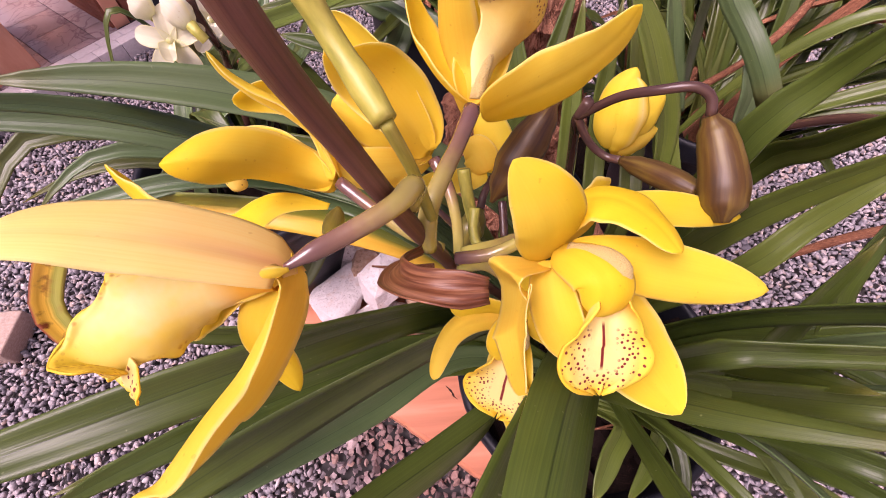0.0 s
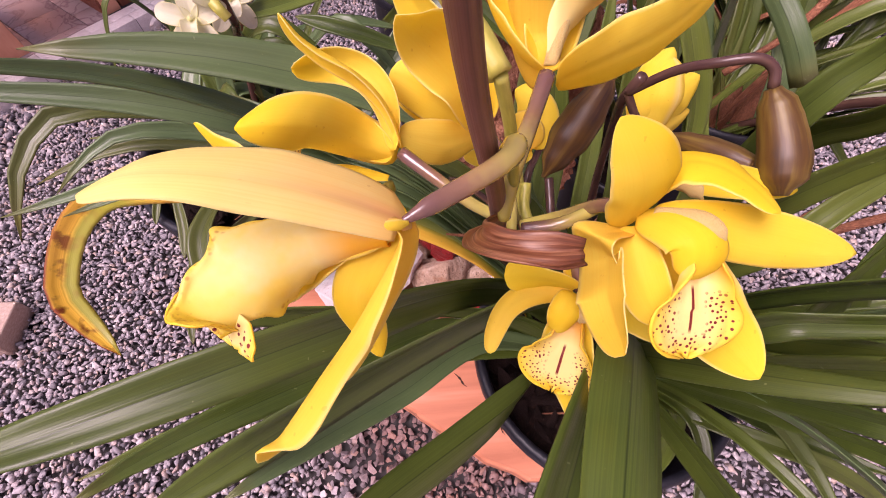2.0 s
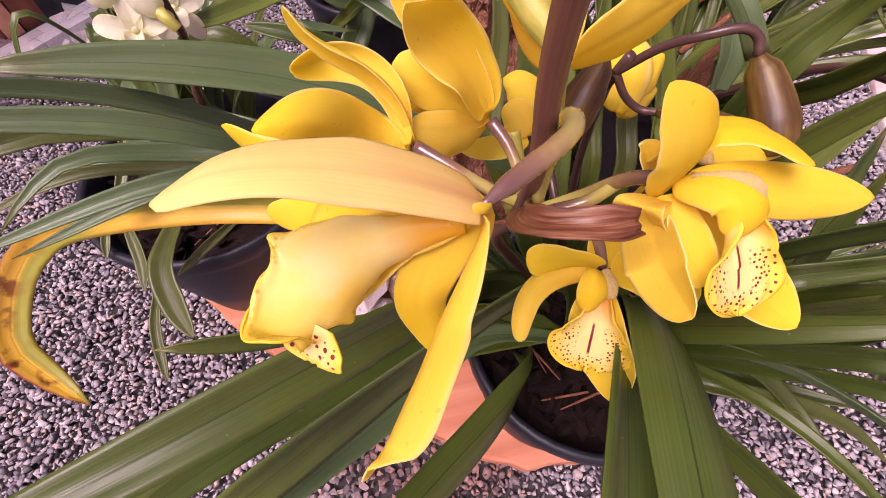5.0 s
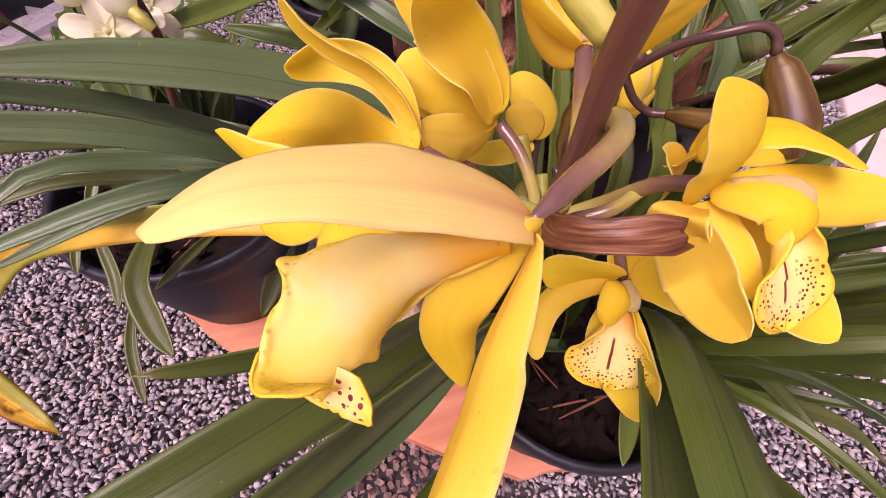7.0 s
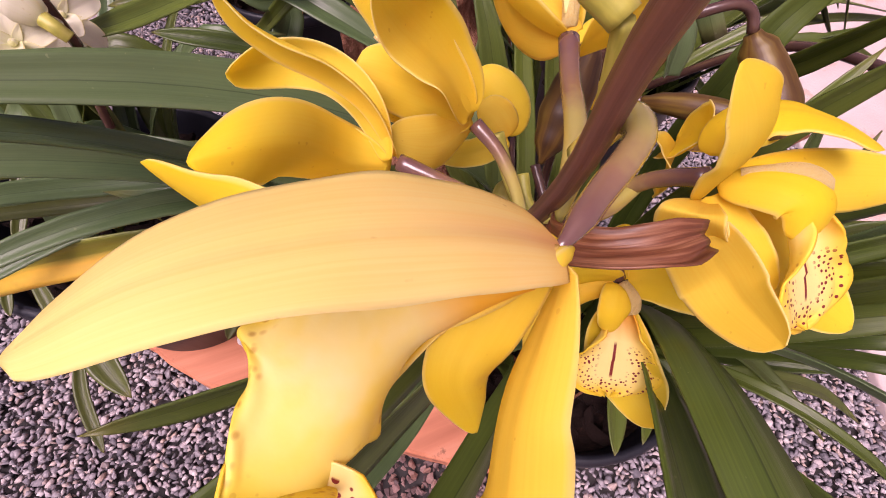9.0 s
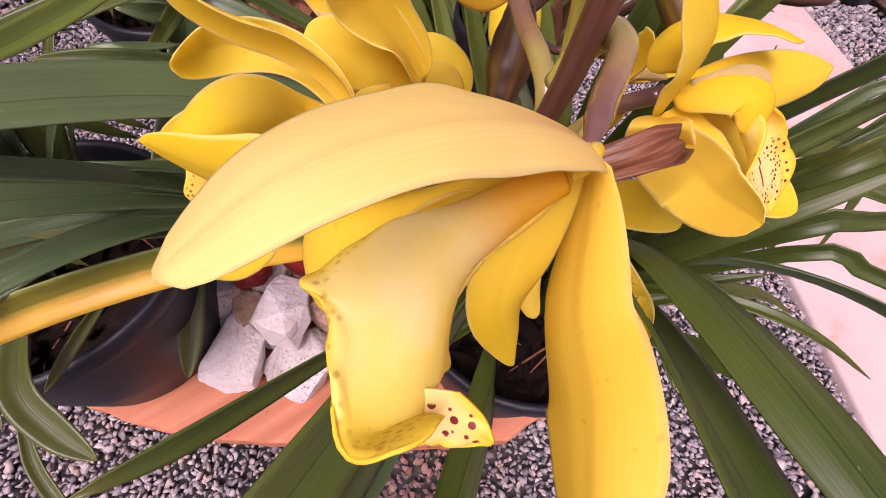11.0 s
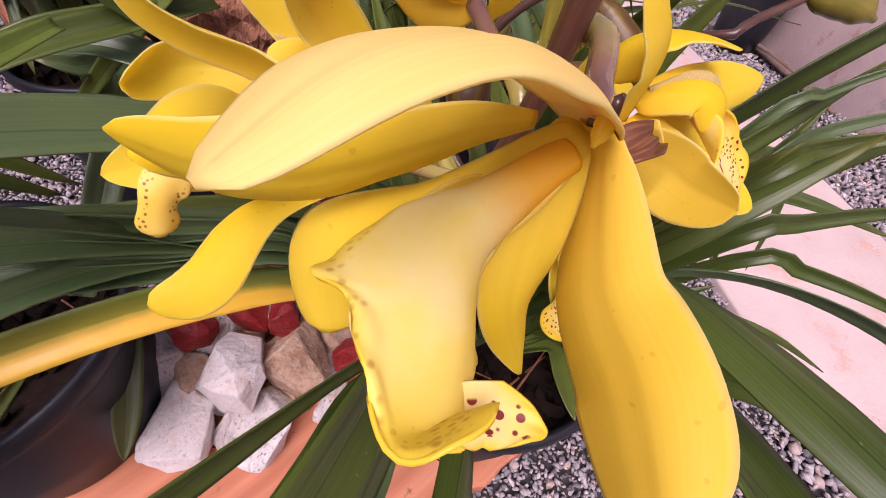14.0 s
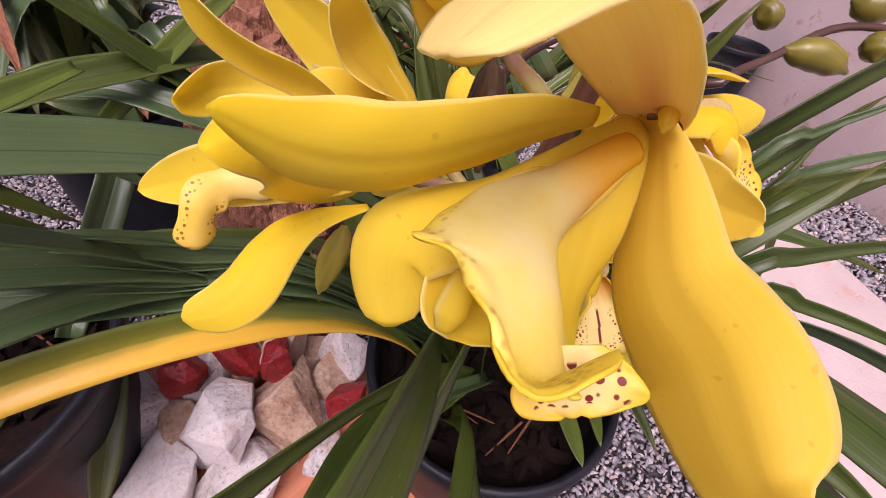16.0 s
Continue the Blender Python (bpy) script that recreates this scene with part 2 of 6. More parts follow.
def leaf_material(name, dark, light, tint, yellow=0.0, tip=(0.16, 0.13, 0.03), gloss=0.5):
    m, t, b = material(name)
    u, v = uv_split(t)
    mp = node(t, "ShaderNodeMapping")
    mp.inputs["Scale"].default_value = (34.0, 0.8, 1.0)
    t.links.new(coords(t, "UV"), mp.inputs[0])
    st = node(t, "ShaderNodeTexNoise", Scale=1.0, Detail=4.0)
    t.links.new(mp.outputs[0], st.inputs["Vector"])
    fine = st.outputs["Fac"]
    big = noise_tex(t, 9.0, 4, vec=coords(t))
    f = maths(t, "ADD", maths(t, "MULTIPLY", fine, 0.4), maths(t, "MULTIPLY", big, 0.6))
    col = ramp(t, f, [(0.28, dark), (0.72, light)])
    info = t.nodes.new("ShaderNodeObjectInfo")
    col = mixc(t, maths(t, "MULTIPLY", info.outputs["Random"], 0.45), col, tint)
    across = maths(t, "ABSOLUTE", maths(t, "SUBTRACT", u, 0.5))
    rib = ramp(t, across, [(0.0, (1, 1, 1)), (0.022, (0, 0, 0))])
    col = mixc(t, maths(t, "MULTIPLY", rib, 0.75), col, (dark[0] * 0.5, dark[1] * 0.5, dark[2] * 0.5))
    side = ramp(t, across, [(0.465, (0, 0, 0)), (0.5, (1, 1, 1))])
    col = mixc(t, maths(t, "MULTIPLY", side, 0.35), col, light)
    end = ramp(t, v, [(0.93, (0, 0, 0)), (1.0, (1, 1, 1))])
    col = mixc(t, maths(t, "MULTIPLY", end, 0.6), col, tip)
    if yellow:
        g = ramp(t, maths(t, "ADD", v, maths(t, "MULTIPLY", maths(t, "SUBTRACT", 0.5, u), yellow)), [(0.12, (0, 0, 0)), (0.42, (1, 1, 1))])
        side2 = ramp(t, maths(t, "ADD", u, maths(t, "MULTIPLY", maths(t, "SUBTRACT", noise_tex(t, 30, 4, vec=coords(t)), 0.5), 0.25)), [(0.36, (1, 1, 1)), (0.56, (0, 0, 0))])
        col = mixc(t, maths(t, "MULTIPLY", g, 0.7), col, (0.40, 0.36, 0.035))
        end2 = ramp(t, v, [(0.60, (0, 0, 0)), (0.68, (1, 1, 1))])
        low = maths(t, "ABSOLUTE", maths(t, "SUBTRACT", side2, end2))
        col = mixc(t, maths(t, "MULTIPLY", low, g), col, (0.90, 0.55, 0.055))
        br = ramp(t, noise_tex(t, 55.0, 5, vec=coords(t)), [(0.52, (0, 0, 0)), (0.66, (1, 1, 1))])
        dry = ramp(t, v, [(0.55, (0, 0, 0)), (0.85, (1, 1, 1))])
        rimd = ramp(t, across, [(0.36, (0, 0, 0)), (0.47, (1, 1, 1))])
        col = mixc(t, maths(t, "MULTIPLY", maths(t, "MULTIPLY", maths(t, "MAXIMUM", br, rimd), dry), maths(t, "ADD", maths(t, "MULTIPLY", low, 0.7), 0.3)), col, (0.22, 0.045, 0.010))
    fleck = ramp(t, noise_tex(t, 260.0, 2, vec=coords(t)), [(0.73, (0, 0, 0)), (0.77, (1, 1, 1))])
    col = mixc(t, maths(t, "MULTIPLY", fleck, 0.35), col, (0.30, 0.32, 0.16))
    t.links.new(col, b.inputs["Base Color"])
    b.inputs["Roughness"].default_value = 0.34
    b.inputs["Specular IOR Level"].default_value = gloss
    bump(t, b, fine, 0.0004, 0.3)
    see_through(m, t, b, col, 0.12)
    return m


M_leaf = leaf_material("leaf_green", (0.014, 0.032, 0.007), (0.090, 0.132, 0.019), (0.095, 0.112, 0.016), gloss=0.42)
M_leaf_lime = leaf_material("leaf_light_green", (0.050, 0.085, 0.010), (0.140, 0.185, 0.026), (0.13, 0.155, 0.03))
M_leaf_yellow = leaf_material("leaf_yellowing", (0.05, 0.10, 0.012), (0.14, 0.20, 0.03), (0.16, 0.18, 0.03), yellow=0.5)
M_leaf_grey = leaf_material("leaf_grey_green", (0.042, 0.080, 0.028), (0.125, 0.190, 0.070), (0.100, 0.140, 0.050))
M_leaf_olive = leaf_material("leaf_olive", (0.045, 0.062, 0.010), (0.105, 0.125, 0.024), (0.09, 0.10, 0.02))
M_dry = surface("dry_leaf", [(0.3, (0.11, 0.035, 0.016)), (0.55, (0.27, 0.10, 0.045)), (0.75, (0.48, 0.28, 0.16))], 30, 0.7, 160, 0.001)


def streaked(name, stops, along=2.0, across=120.0, rough=0.4):
    """Stems and buds: stains drawn out along the length (v) of the tube."""
    m, t, b = material(name)
    mp = node(t, "ShaderNodeMapping")
    mp.inputs["Scale"].default_value = (across, along, 1.0)
    t.links.new(coords(t, "UV"), mp.inputs[0])
    n = node(t, "ShaderNodeTexNoise", Scale=1.0, Detail=4.0)
    t.links.new(mp.outputs[0], n.inputs["Vector"])
    f = maths(t, "ADD", maths(t, "MULTIPLY", n.outputs["Fac"], 0.6), maths(t, "MULTIPLY", noise_tex(t, 25, 3, vec=coords(t)), 0.4))
    t.links.new(ramp(t, f, stops), b.inputs["Base Color"])
    b.inputs["Roughness"].default_value = rough
    bump(t, b, n.outputs["Fac"], 0.0006, 0.5)
    return m


M_scape = streaked("brown_flower_stem", [(0.3, (0.070, 0.026, 0.016)), (0.6, (0.165, 0.066, 0.042)), (0.8, (0.27, 0.14, 0.09))], 2.0, 26.0, 0.5)

M_sheath = streaked("papery_sheath", [(0.30, (0.050, 0.014, 0.006)), (0.5, (0.15, 0.048, 0.018)), (0.68, (0.36, 0.17, 0.085))], 2.6, 12.0, 0.42)

def pedicel_material():
    m, t, b = material("pedicel")
    u, v = uv_split(t)
    n = noise_tex(t, 55, 4, vec=coords(t))
    f = maths(t, "ADD", v, maths(t, "MULTIPLY", maths(t, "SUBTRACT", n, 0.5), 0.5))
    t.links.new(ramp(t, f, [(0.05, (0.13, 0.062, 0.055)), (0.34, (0.22, 0.12, 0.065)), (0.58, (0.36, 0.29, 0.075)), (0.9, (0.42, 0.38, 0.08))]), b.inputs["Base Color"])
    b.inputs["Roughness"].default_value = 0.2
    b.inputs["Coat Weight"].default_value = 0.7
    b.inputs["Coat Roughness"].default_value = 0.12
    bump(t, b, noise_tex(t, 200, 3, vec=coords(t)), 0.0005, 0.4)
    return m


M_pedicel = pedicel_material()
M_stalk = streaked("dark_stalk", [(0.3, (0.045, 0.020, 0.022)), (0.55, (0.10, 0.05, 0.035)), (0.8, (0.22, 0.15, 0.05))], 3.0, 5.0, 0.25)
M_pedicel_green = streaked("green_pedicel", [(0.3, (0.16, 0.18, 0.02)), (0.55, (0.42, 0.38, 0.06)), (0.8, (0.62, 0.56, 0.16))], 3.0, 6.0, 0.45)
M_bud = streaked("brown_bud", [(0.36, (0.026, 0.009, 0.004)), (0.48, (0.085, 0.040, 0.007)), (0.66, (0.20, 0.135, 0.018))], 0.8, 12.0, 0.44)
M_bud_green = streaked("olive_bud", [(0.3, (0.10, 0.09, 0.012)), (0.55, (0.22, 0.18, 0.025)), (0.8, (0.40, 0.32, 0.05))], 1.2, 9.0, 0.35)
M_bud_lime = streaked("lime_bud", [(0.3, (0.16, 0.15, 0.015)), (0.55, (0.34, 0.29, 0.03)), (0.8, (0.50, 0.40, 0.06))], 0.8, 8.0, 0.4)
M_column = surface("cream_column", [(0.3, (0.84, 0.56, 0.12)), (0.7, (0.90, 0.76, 0.38))], 60, 0.45)
M_pot = surface("black_plastic", [(0.3, (0.007, 0.007, 0.011)), (0.6, (0.013, 0.014, 0.020)), (0.8, (0.032, 0.033, 0.042))], 14, 0.46, 90, 0.0006, 0.4)
M_bark = surface("bark_chips", [(0.3, (0.004, 0.0025, 0.002)), (0.55, (0.016, 0.008, 0.006)), (0.80, (0.085, 0.040, 0.026))], 45, 0.85, 120, 0.002, 0.15)


def plank_material():
    m, t, b = material("orange_painted_wood")
    mp = node(t, "ShaderNodeMapping")
    mp.inputs["Scale"].default_value = (3.0, 40.0, 40.0)
    t.links.new(coords(t), mp.inputs[0])
    g = node(t, "ShaderNodeTexNoise", Scale=1.0, Detail=6.0)
    t.links.new(mp.outputs[0], g.inputs["Vector"])
    col = ramp(t, g.outputs["Fac"], [(0.25, (0.40, 0.13, 0.062)), (0.55, (0.56, 0.205, 0.105)), (0.8, (0.66, 0.29, 0.17))])
    chip = ramp(t, noise_tex(t, 26, 7, 0.7, coords(t)), [(0.62, (0, 0, 0)), (0.68, (1, 1, 1))])
    col = mixc(t, maths(t, "MULTIPLY", chip, 0.8), col, (0.20, 0.075, 0.035))
    t.links.new(col, b.inputs["Base Color"])
    b.inputs["Roughness"].default_value = 0.65
    bump(t, b, g.outputs["Fac"], 0.003, 0.6)
    return m


M_plank = plank_material()
M_crack = surface("dark_crack", [(0.3, (0.02, 0.008, 0.005)), (0.7, (0.07, 0.028, 0.016))], 60, 0.9)


def gravel_material():
    m, t, b = material("grey_gravel")
    geo = t.nodes.new("ShaderNodeNewGeometry")
    inf = t.nodes.new("ShaderNodeObjectInfo")
    rnd = maths(t, "FRACT", maths(t, "ADD", geo.outputs["Random Per Island"], inf.outputs["Random"]))
    col = ramp(t, rnd, [(0.0, (0.10, 0.095, 0.105)), (0.25, (0.22, 0.205, 0.218)), (0.5, (0.31, 0.285, 0.295)), (0.72, (0.40, 0.365, 0.370)), (0.86, (0.38, 0.29, 0.24)), (0.95, (0.50, 0.47, 0.46)), (1.0, (0.15, 0.14, 0.155))])
    g = noise_tex(t, 130, 5, 0.65, coords(t))
    col = mixc(t, 0.6, col, ramp(t, g, [(0.3, (0.35, 0.35, 0.36)), (0.7, (0.9, 0.88, 0.87))]), "MULTIPLY")
    col = mixc(t, 1.0, col, (1.36, 1.32, 1.35), "MULTIPLY")
    # browner gravel round the bench's front edge, with the shade there painted in
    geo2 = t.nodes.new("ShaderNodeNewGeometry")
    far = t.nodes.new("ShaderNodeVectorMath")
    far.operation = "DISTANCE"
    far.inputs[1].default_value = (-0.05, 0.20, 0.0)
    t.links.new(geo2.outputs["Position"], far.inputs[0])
    brown_shade = maths(t, "ADD", far.outputs["Value"], maths(t, "MULTIPLY", noise_tex(t, 7, 3, vec=geo2.outputs["Position"]), 0.25))
    col = mixc(t, ramp(t, brown_shade, [(0.32, (1, 1, 1)), (0.50, (0, 0, 0))]), col, mixc(t, 1.0, col, (0.62, 0.42, 0.36), "MULTIPLY"))
    t.links.new(col, b.inputs["Base Color"])
    b.inputs["Roughness"].default_value = 0.75
    bump(t, b, noise_tex(t, 260, 4, vec=coords(t)), 0.0012, 0.6)
    return m


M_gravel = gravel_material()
M_soil = surface("grit_soil", [(0.3, (0.022, 0.020, 0.021)), (0.6, (0.06, 0.052, 0.05)), (0.8, (0.13, 0.11, 0.105))], 60, 0.9, 300, 0.004)


def plaster_material(name="peeling_pink_paint", light=1.0, scale=3.0):
    m, t, b = material(name)
    c = coords(t)
    col = ramp(t, noise_tex(t, scale, 6, 0.6, c), [(0.3, (0.50 * light, 0.385 * light, 0.365 * light)), (0.7, (0.58 * light, 0.475 * light, 0.45 * light))])
    old = ramp(t, noise_tex(t, 5.5, 9, 0.72, c), [(0.57, (0, 0, 0)), (0.63, (1, 1, 1))])
    col = mixc(t, maths(t, "MULTIPLY", old, 0.75), col, (0.60, 0.33, 0.25))
    grey = ramp(t, noise_tex(t, 4.0, 9, 0.75, c), [(0.61, (0, 0, 0)), (0.66, (1, 1, 1))])
    col = mixc(t, maths(t, "MULTIPLY", grey, 0.6), col, (0.42, 0.40, 0.36))
    t.links.new(col, b.inputs["Base Color"])
    b.inputs["Roughness"].default_value = 0.7
    h = maths(t, "ADD", noise_tex(t, 60, 6, 0.6, c), maths(t, "MULTIPLY", old, 0.5))
    bump(t, b, h, 0.004, 0.6)
    return m


M_plaster = plaster_material()
M_wall = plaster_material("flaking_pale_wall", 1.4, 2.2)


def stone_material(name, stops, dirt, scale=16, rough=0.85, pits=0.5):
    """Broken rock: grain at two sizes, rusty dirt in patches, small dark pits and hairline cracks."""
    m, t, b = material(name)
    c = coords(t)
    f = maths(t, "ADD", maths(t, "MULTIPLY", noise_tex(t, scale, 6, 0.65, c), 0.6), maths(t, "MULTIPLY", noise_tex(t, scale * 11, 4, 0.6, c), 0.4))
    col = ramp(t, f, stops)
    patch = ramp(t, noise_tex(t, 24, 7, 0.7, c), [(0.54, (0, 0, 0)), (0.66, (1, 1, 1))])
    col = mixc(t, maths(t, "MULTIPLY", patch, 0.7), col, dirt)
    hole = ramp(t, noise_tex(t, 210, 3, 0.6, c), [(0.60, (0, 0, 0)), (0.70, (1, 1, 1))])
    col = mixc(t, maths(t, "MULTIPLY", hole, pits), col, (dirt[0] * 0.35, dirt[1] * 0.35, dirt[2] * 0.35))
    w = node(t, "ShaderNodeTexNoise", Scale=9.0, Detail=7.0, Distortion=0.8)
    t.links.new(c, w.inputs["Vector"])
    crack = ramp(t, w.outputs["Fac"], [(0.485, (0, 0, 0)), (0.5, (1, 1, 1)), (0.515, (0, 0, 0))])
    col = mixc(t, maths(t, "MULTIPLY", crack, 0.10), col, dirt)
    t.links.new(col, b.inputs["Base Color"])
    b.inputs["Roughness"].default_value = rough
    h = maths(t, "SUBTRACT", maths(t, "ADD", noise_tex(t, 70, 8, 0.65, c), maths(t, "MULTIPLY", noise_tex(t, 22, 3, 0.5, c), 1.5)), maths(t, "MULTIPLY", hole, 0.6))
    bump(t, b, h, 0.0028, 0.8)
    return m


M_white_stone = stone_material("white_limestone", [(0.30, (0.56, 0.47, 0.44)), (0.45, (0.66, 0.59, 0.57)), (0.7, (0.76, 0.71, 0.70))], (0.60, 0.42, 0.33), pits=0.12)
M_grey_stone = stone_material("pitted_grey_stone", [(0.30, (0.30, 0.25, 0.23)), (0.45, (0.58, 0.52, 0.50)), (0.7, (0.80, 0.75, 0.73))], (0.42, 0.26, 0.17), pits=0.7)
M_tan_stone = stone_material("tan_sandstone", [(0.30, (0.24, 0.13, 0.08)), (0.48, (0.48, 0.32, 0.22)), (0.7, (0.66, 0.52, 0.43))], (0.36, 0.16, 0.07), 13, pits=0.4)
M_red_stone = stone_material("red_painted_stone", [(0.32, (0.15, 0.010, 0.010)), (0.5, (0.30, 0.016, 0.016)), (0.7, (0.42, 0.035, 0.032))], (0.20, 0.012, 0.012), 26, 0.42, pits=0.4)
M_laterite = surface("red_laterite", [(0.3, (0.15, 0.055, 0.032)), (0.52, (0.38, 0.16, 0.09)), (0.75, (0.55, 0.28, 0.17))], 26, 0.95, 70, 0.02)
M_terracotta = surface("terracotta_paint", [(0.3, (0.62, 0.28, 0.17)), (0.6, (0.72, 0.37, 0.24)), (0.8, (0.76, 0.43, 0.30))], 6, 0.7, 60, 0.002)
M_brick = surface("brown_brick", [(0.3, (0.16, 0.05, 0.03)), (0.6, (0.27, 0.09, 0.05)), (0.8, (0.35, 0.14, 0.08))], 12, 0.8, 90, 0.003)
M_paver = surface("pinkish_paver", [(0.3, (0.40, 0.27, 0.21)), (0.6, (0.55, 0.41, 0.34)), (0.8, (0.64, 0.52, 0.46))], 16, 0.85, 100, 0.003)


def tile_material():
    m, t, b = material("marbled_floor_tile")
    c = coords(t)
    w = node(t, "ShaderNodeTexNoise", Scale=5.0, Detail=8.0, Distortion=1.6)
    t.links.new(c, w.inputs["Vector"])
    vein = ramp(t, w.outputs["Fac"], [(0.47, (0, 0, 0)), (0.5, (1, 1, 1)), (0.53, (0, 0, 0))])
    col = ramp(t, noise_tex(t, 4, 4, vec=c), [(0.3, (0.27, 0.205, 0.205)), (0.7, (0.35, 0.28, 0.285))])
    col = mixc(t, maths(t, "MULTIPLY", vein, 0.75), col, (0.15, 0.09, 0.10))
    t.links.new(col, b.inputs["Base Color"])
    b.inputs["Roughness"].default_value = 0.22
    bump(t, b, noise_tex(t, 40, 3, vec=c), 0.0005, 0.4)
    return m


M_tile = tile_material()
M_kerb_tile = surface("white_kerb_tile", [(0.3, (0.58, 0.52, 0.52)), (0.6, (0.70, 0.65, 0.65)), (0.8, (0.76, 0.72, 0.72))], 9, 0.4, 90, 0.001)
M_stick = surface("weathered_wood", [(0.3, (0.10, 0.065, 0.05)), (0.6, (0.24, 0.16, 0.13)), (0.8, (0.40, 0.31, 0.27))], 20, 0.85, 90, 0.003)

# ---- helpers for shapes; plan lengths are in decimetres ----
DM = 0.1


def V(p):
    return Vector(p) * DM


def mesh_of(name, bm, mat, smooth=True):
    me = bpy.data.meshes.new(name)
    bm.normal_update()
    bm.to_mesh(me)
    bm.free()
    me.materials.append(mat)
    if smooth:
        me.polygons.foreach_set("use_smooth", [True] * len(me.polygons))
    return me


def part(name, bm, mat, parent, label="", smooth=True, thick=0.0):
    ob = new(name, mesh_of(name, bm, mat, smooth))
    if parent is not None:
        ob.parent = parent
        ob.matrix_parent_inverse = parent.matrix_basis.inverted()
    if label:
        ob["label"] = label
    if thick:
        s = ob.modifiers.new("thickness", "SOLIDIFY")
        s.thickness = thick
        s.offset = 0
    return ob


def thing(name, label, category, place=(0, 0, 0), group="", kind=""):
    e = new(name)
    e.matrix_basis = Matrix.Translation(V(place))
    e.empty_display_size = 0.02
    return tagged(e, label, category, group, kind)


def spline(pts, n):
    """n + 1 points along a smooth curve through pts."""
    pts = [Vector(p) for p in pts]
    if len(pts) == 2:
        pts = [pts[0], (pts[0] + pts[1]) / 2, pts[1]]
    ext = [2 * pts[0] - pts[1], *pts, 2 * pts[-1] - pts[-2]]
    lens = [(b - a).length for a, b in zip(pts, pts[1:])]
    total, out = sum(lens), []
    for k in range(n + 1):
        s, i = total * k / n, 0
        while i < len(lens) - 1 and s > lens[i]:
            s -= lens[i]
            i += 1
        x = min(s / max(lens[i], 1e-9), 1.0)
        a, b, c, d = ext[i : i + 4]
        out.append(0.5 * (2 * b + (c - a) * x + (2 * a - 5 * b + 4 * c - d) * x * x + (3 * b - a - 3 * c + d) * x**3))
    return out


def frames(line, face):
    """Tangent and normal along a line, turning as little as possible, with the normal near face at the middle."""
    n = len(line)
    tan = [(line[min(k + 1, n - 1)] - line[max(k - 1, 0)]).normalized() for k in range(n)]
    nor = [None] * n
    m = n // 2
    f = Vector(face)
    f = f - f.dot(tan[m]) * tan[m]
    if f.length < 1e-4:
        f = tan[m].orthogonal()
    nor[m] = f.normalized()
    for step in (1, -1):
        k = m + step
        while 0 <= k < n:
            v = nor[k - step] - nor[k - step].dot(tan[k]) * tan[k]
            nor[k] = v.normalized() if v.length > 1e-5 else nor[k - step]
            k += step
    return tan, nor


def ribbon(pts, width, face, profile, section, n=22, m=8, twist=(0.0, 0.0), ruffle=0.0, seed=0, lean=0.0, pinch=1.0):
    """A blade along pts. profile(v): share of the width; section(x, v): rise at x in -1..1, in half widths."""
    line = spline(pts, n)
    tan, nor = frames(line, face)
    bm = bmesh.new()
    uvl = bm.loops.layers.uv.new("UVMap")
    grid = []
    for k, p in enumerate(line):
        v = k / n
        ang = radians(twist[0] + (twist[1] - twist[0]) * v + (twist[2] * 4 * v * (1 - v) if len(twist) > 2 else 0.0))
        side = tan[k].cross(nor[k]).normalized()
        up = nor[k]
        side, up = side * math.cos(ang) + up * math.sin(ang), up * math.cos(ang) - side * math.sin(ang)
        h = 0.5 * width * max(profile(v), 0.004)
        row = []
        for j in range(m + 1):
            x = 2 * j / m - 1
            x = math.copysign(abs(x) ** pinch, x)
            wave = ruffle * x * x * (math.sin(v * 9 + seed * 2.1 + 1.9 * x) + 0.4 * math.sin(v * 23 + seed + 3 * x)) * min(1, 4 * (1 - v)) * min(1, 2.2 * v) if ruffle else 0.0
            q = p + side * (x * h * (1 + lean * x) * (1 - 0.12 * abs(section(x, v)))) + up * (h * (section(x, v) + wave))
            row.append((bm.verts.new(q * DM), ((x + 1) / 2, v)))
        grid.append(row)
    for a, b in zip(grid, grid[1:]):
        for (c, cu), (d, du), (e, eu), (f, fu) in zip(a, a[1:], b[1:], b):
            fc = bm.faces.new((c, d, e, f))
            for lp, w in zip(fc.loops, (cu, du, eu, fu)):
                lp[uvl].uv = w
    return bm


def tube(pts, radii, n=16, sides=10):
    """A round rod along pts with radii given at even steps, closed at both ends."""
    line = spline(pts, n)
    tan, nor = frames(line, (0.13, 0.31, 0.94))
    bm = bmesh.new()
    uvl = bm.loops.layers.uv.new("UVMap")
    rows = []
    for k, p in enumerate(line):
        s = k / n * (len(radii) - 1)
        i = min(int(s), len(radii) - 2)
        x = s - i
        x = x * x * (3 - 2 * x)
        r = radii[i] * (1 - x) + radii[i + 1] * x
        side = tan[k].cross(nor[k])
        rows.append([bm.verts.new((p + r * (math.cos(a) * nor[k] + math.sin(a) * side)) * DM) for a in (2 * math.pi * j / sides for j in range(sides))])
    for k, (a, b) in enumerate(zip(rows, rows[1:])):
        for j in range(sides):
            fc = bm.faces.new((a[j], b[j], b[(j + 1) % sides], a[(j + 1) % sides]))
            for lp, w in zip(fc.loops, ((j / sides, k / n), (j / sides, (k + 1) / n), ((j + 1) / sides, (k + 1) / n), ((j + 1) / sides, k / n))):
                lp[uvl].uv = w
    bm.faces.new(rows[0])
    bm.faces.new(list(reversed(rows[-1])))
    bmesh.ops.recalc_face_normals(bm, faces=bm.faces)
    return bm


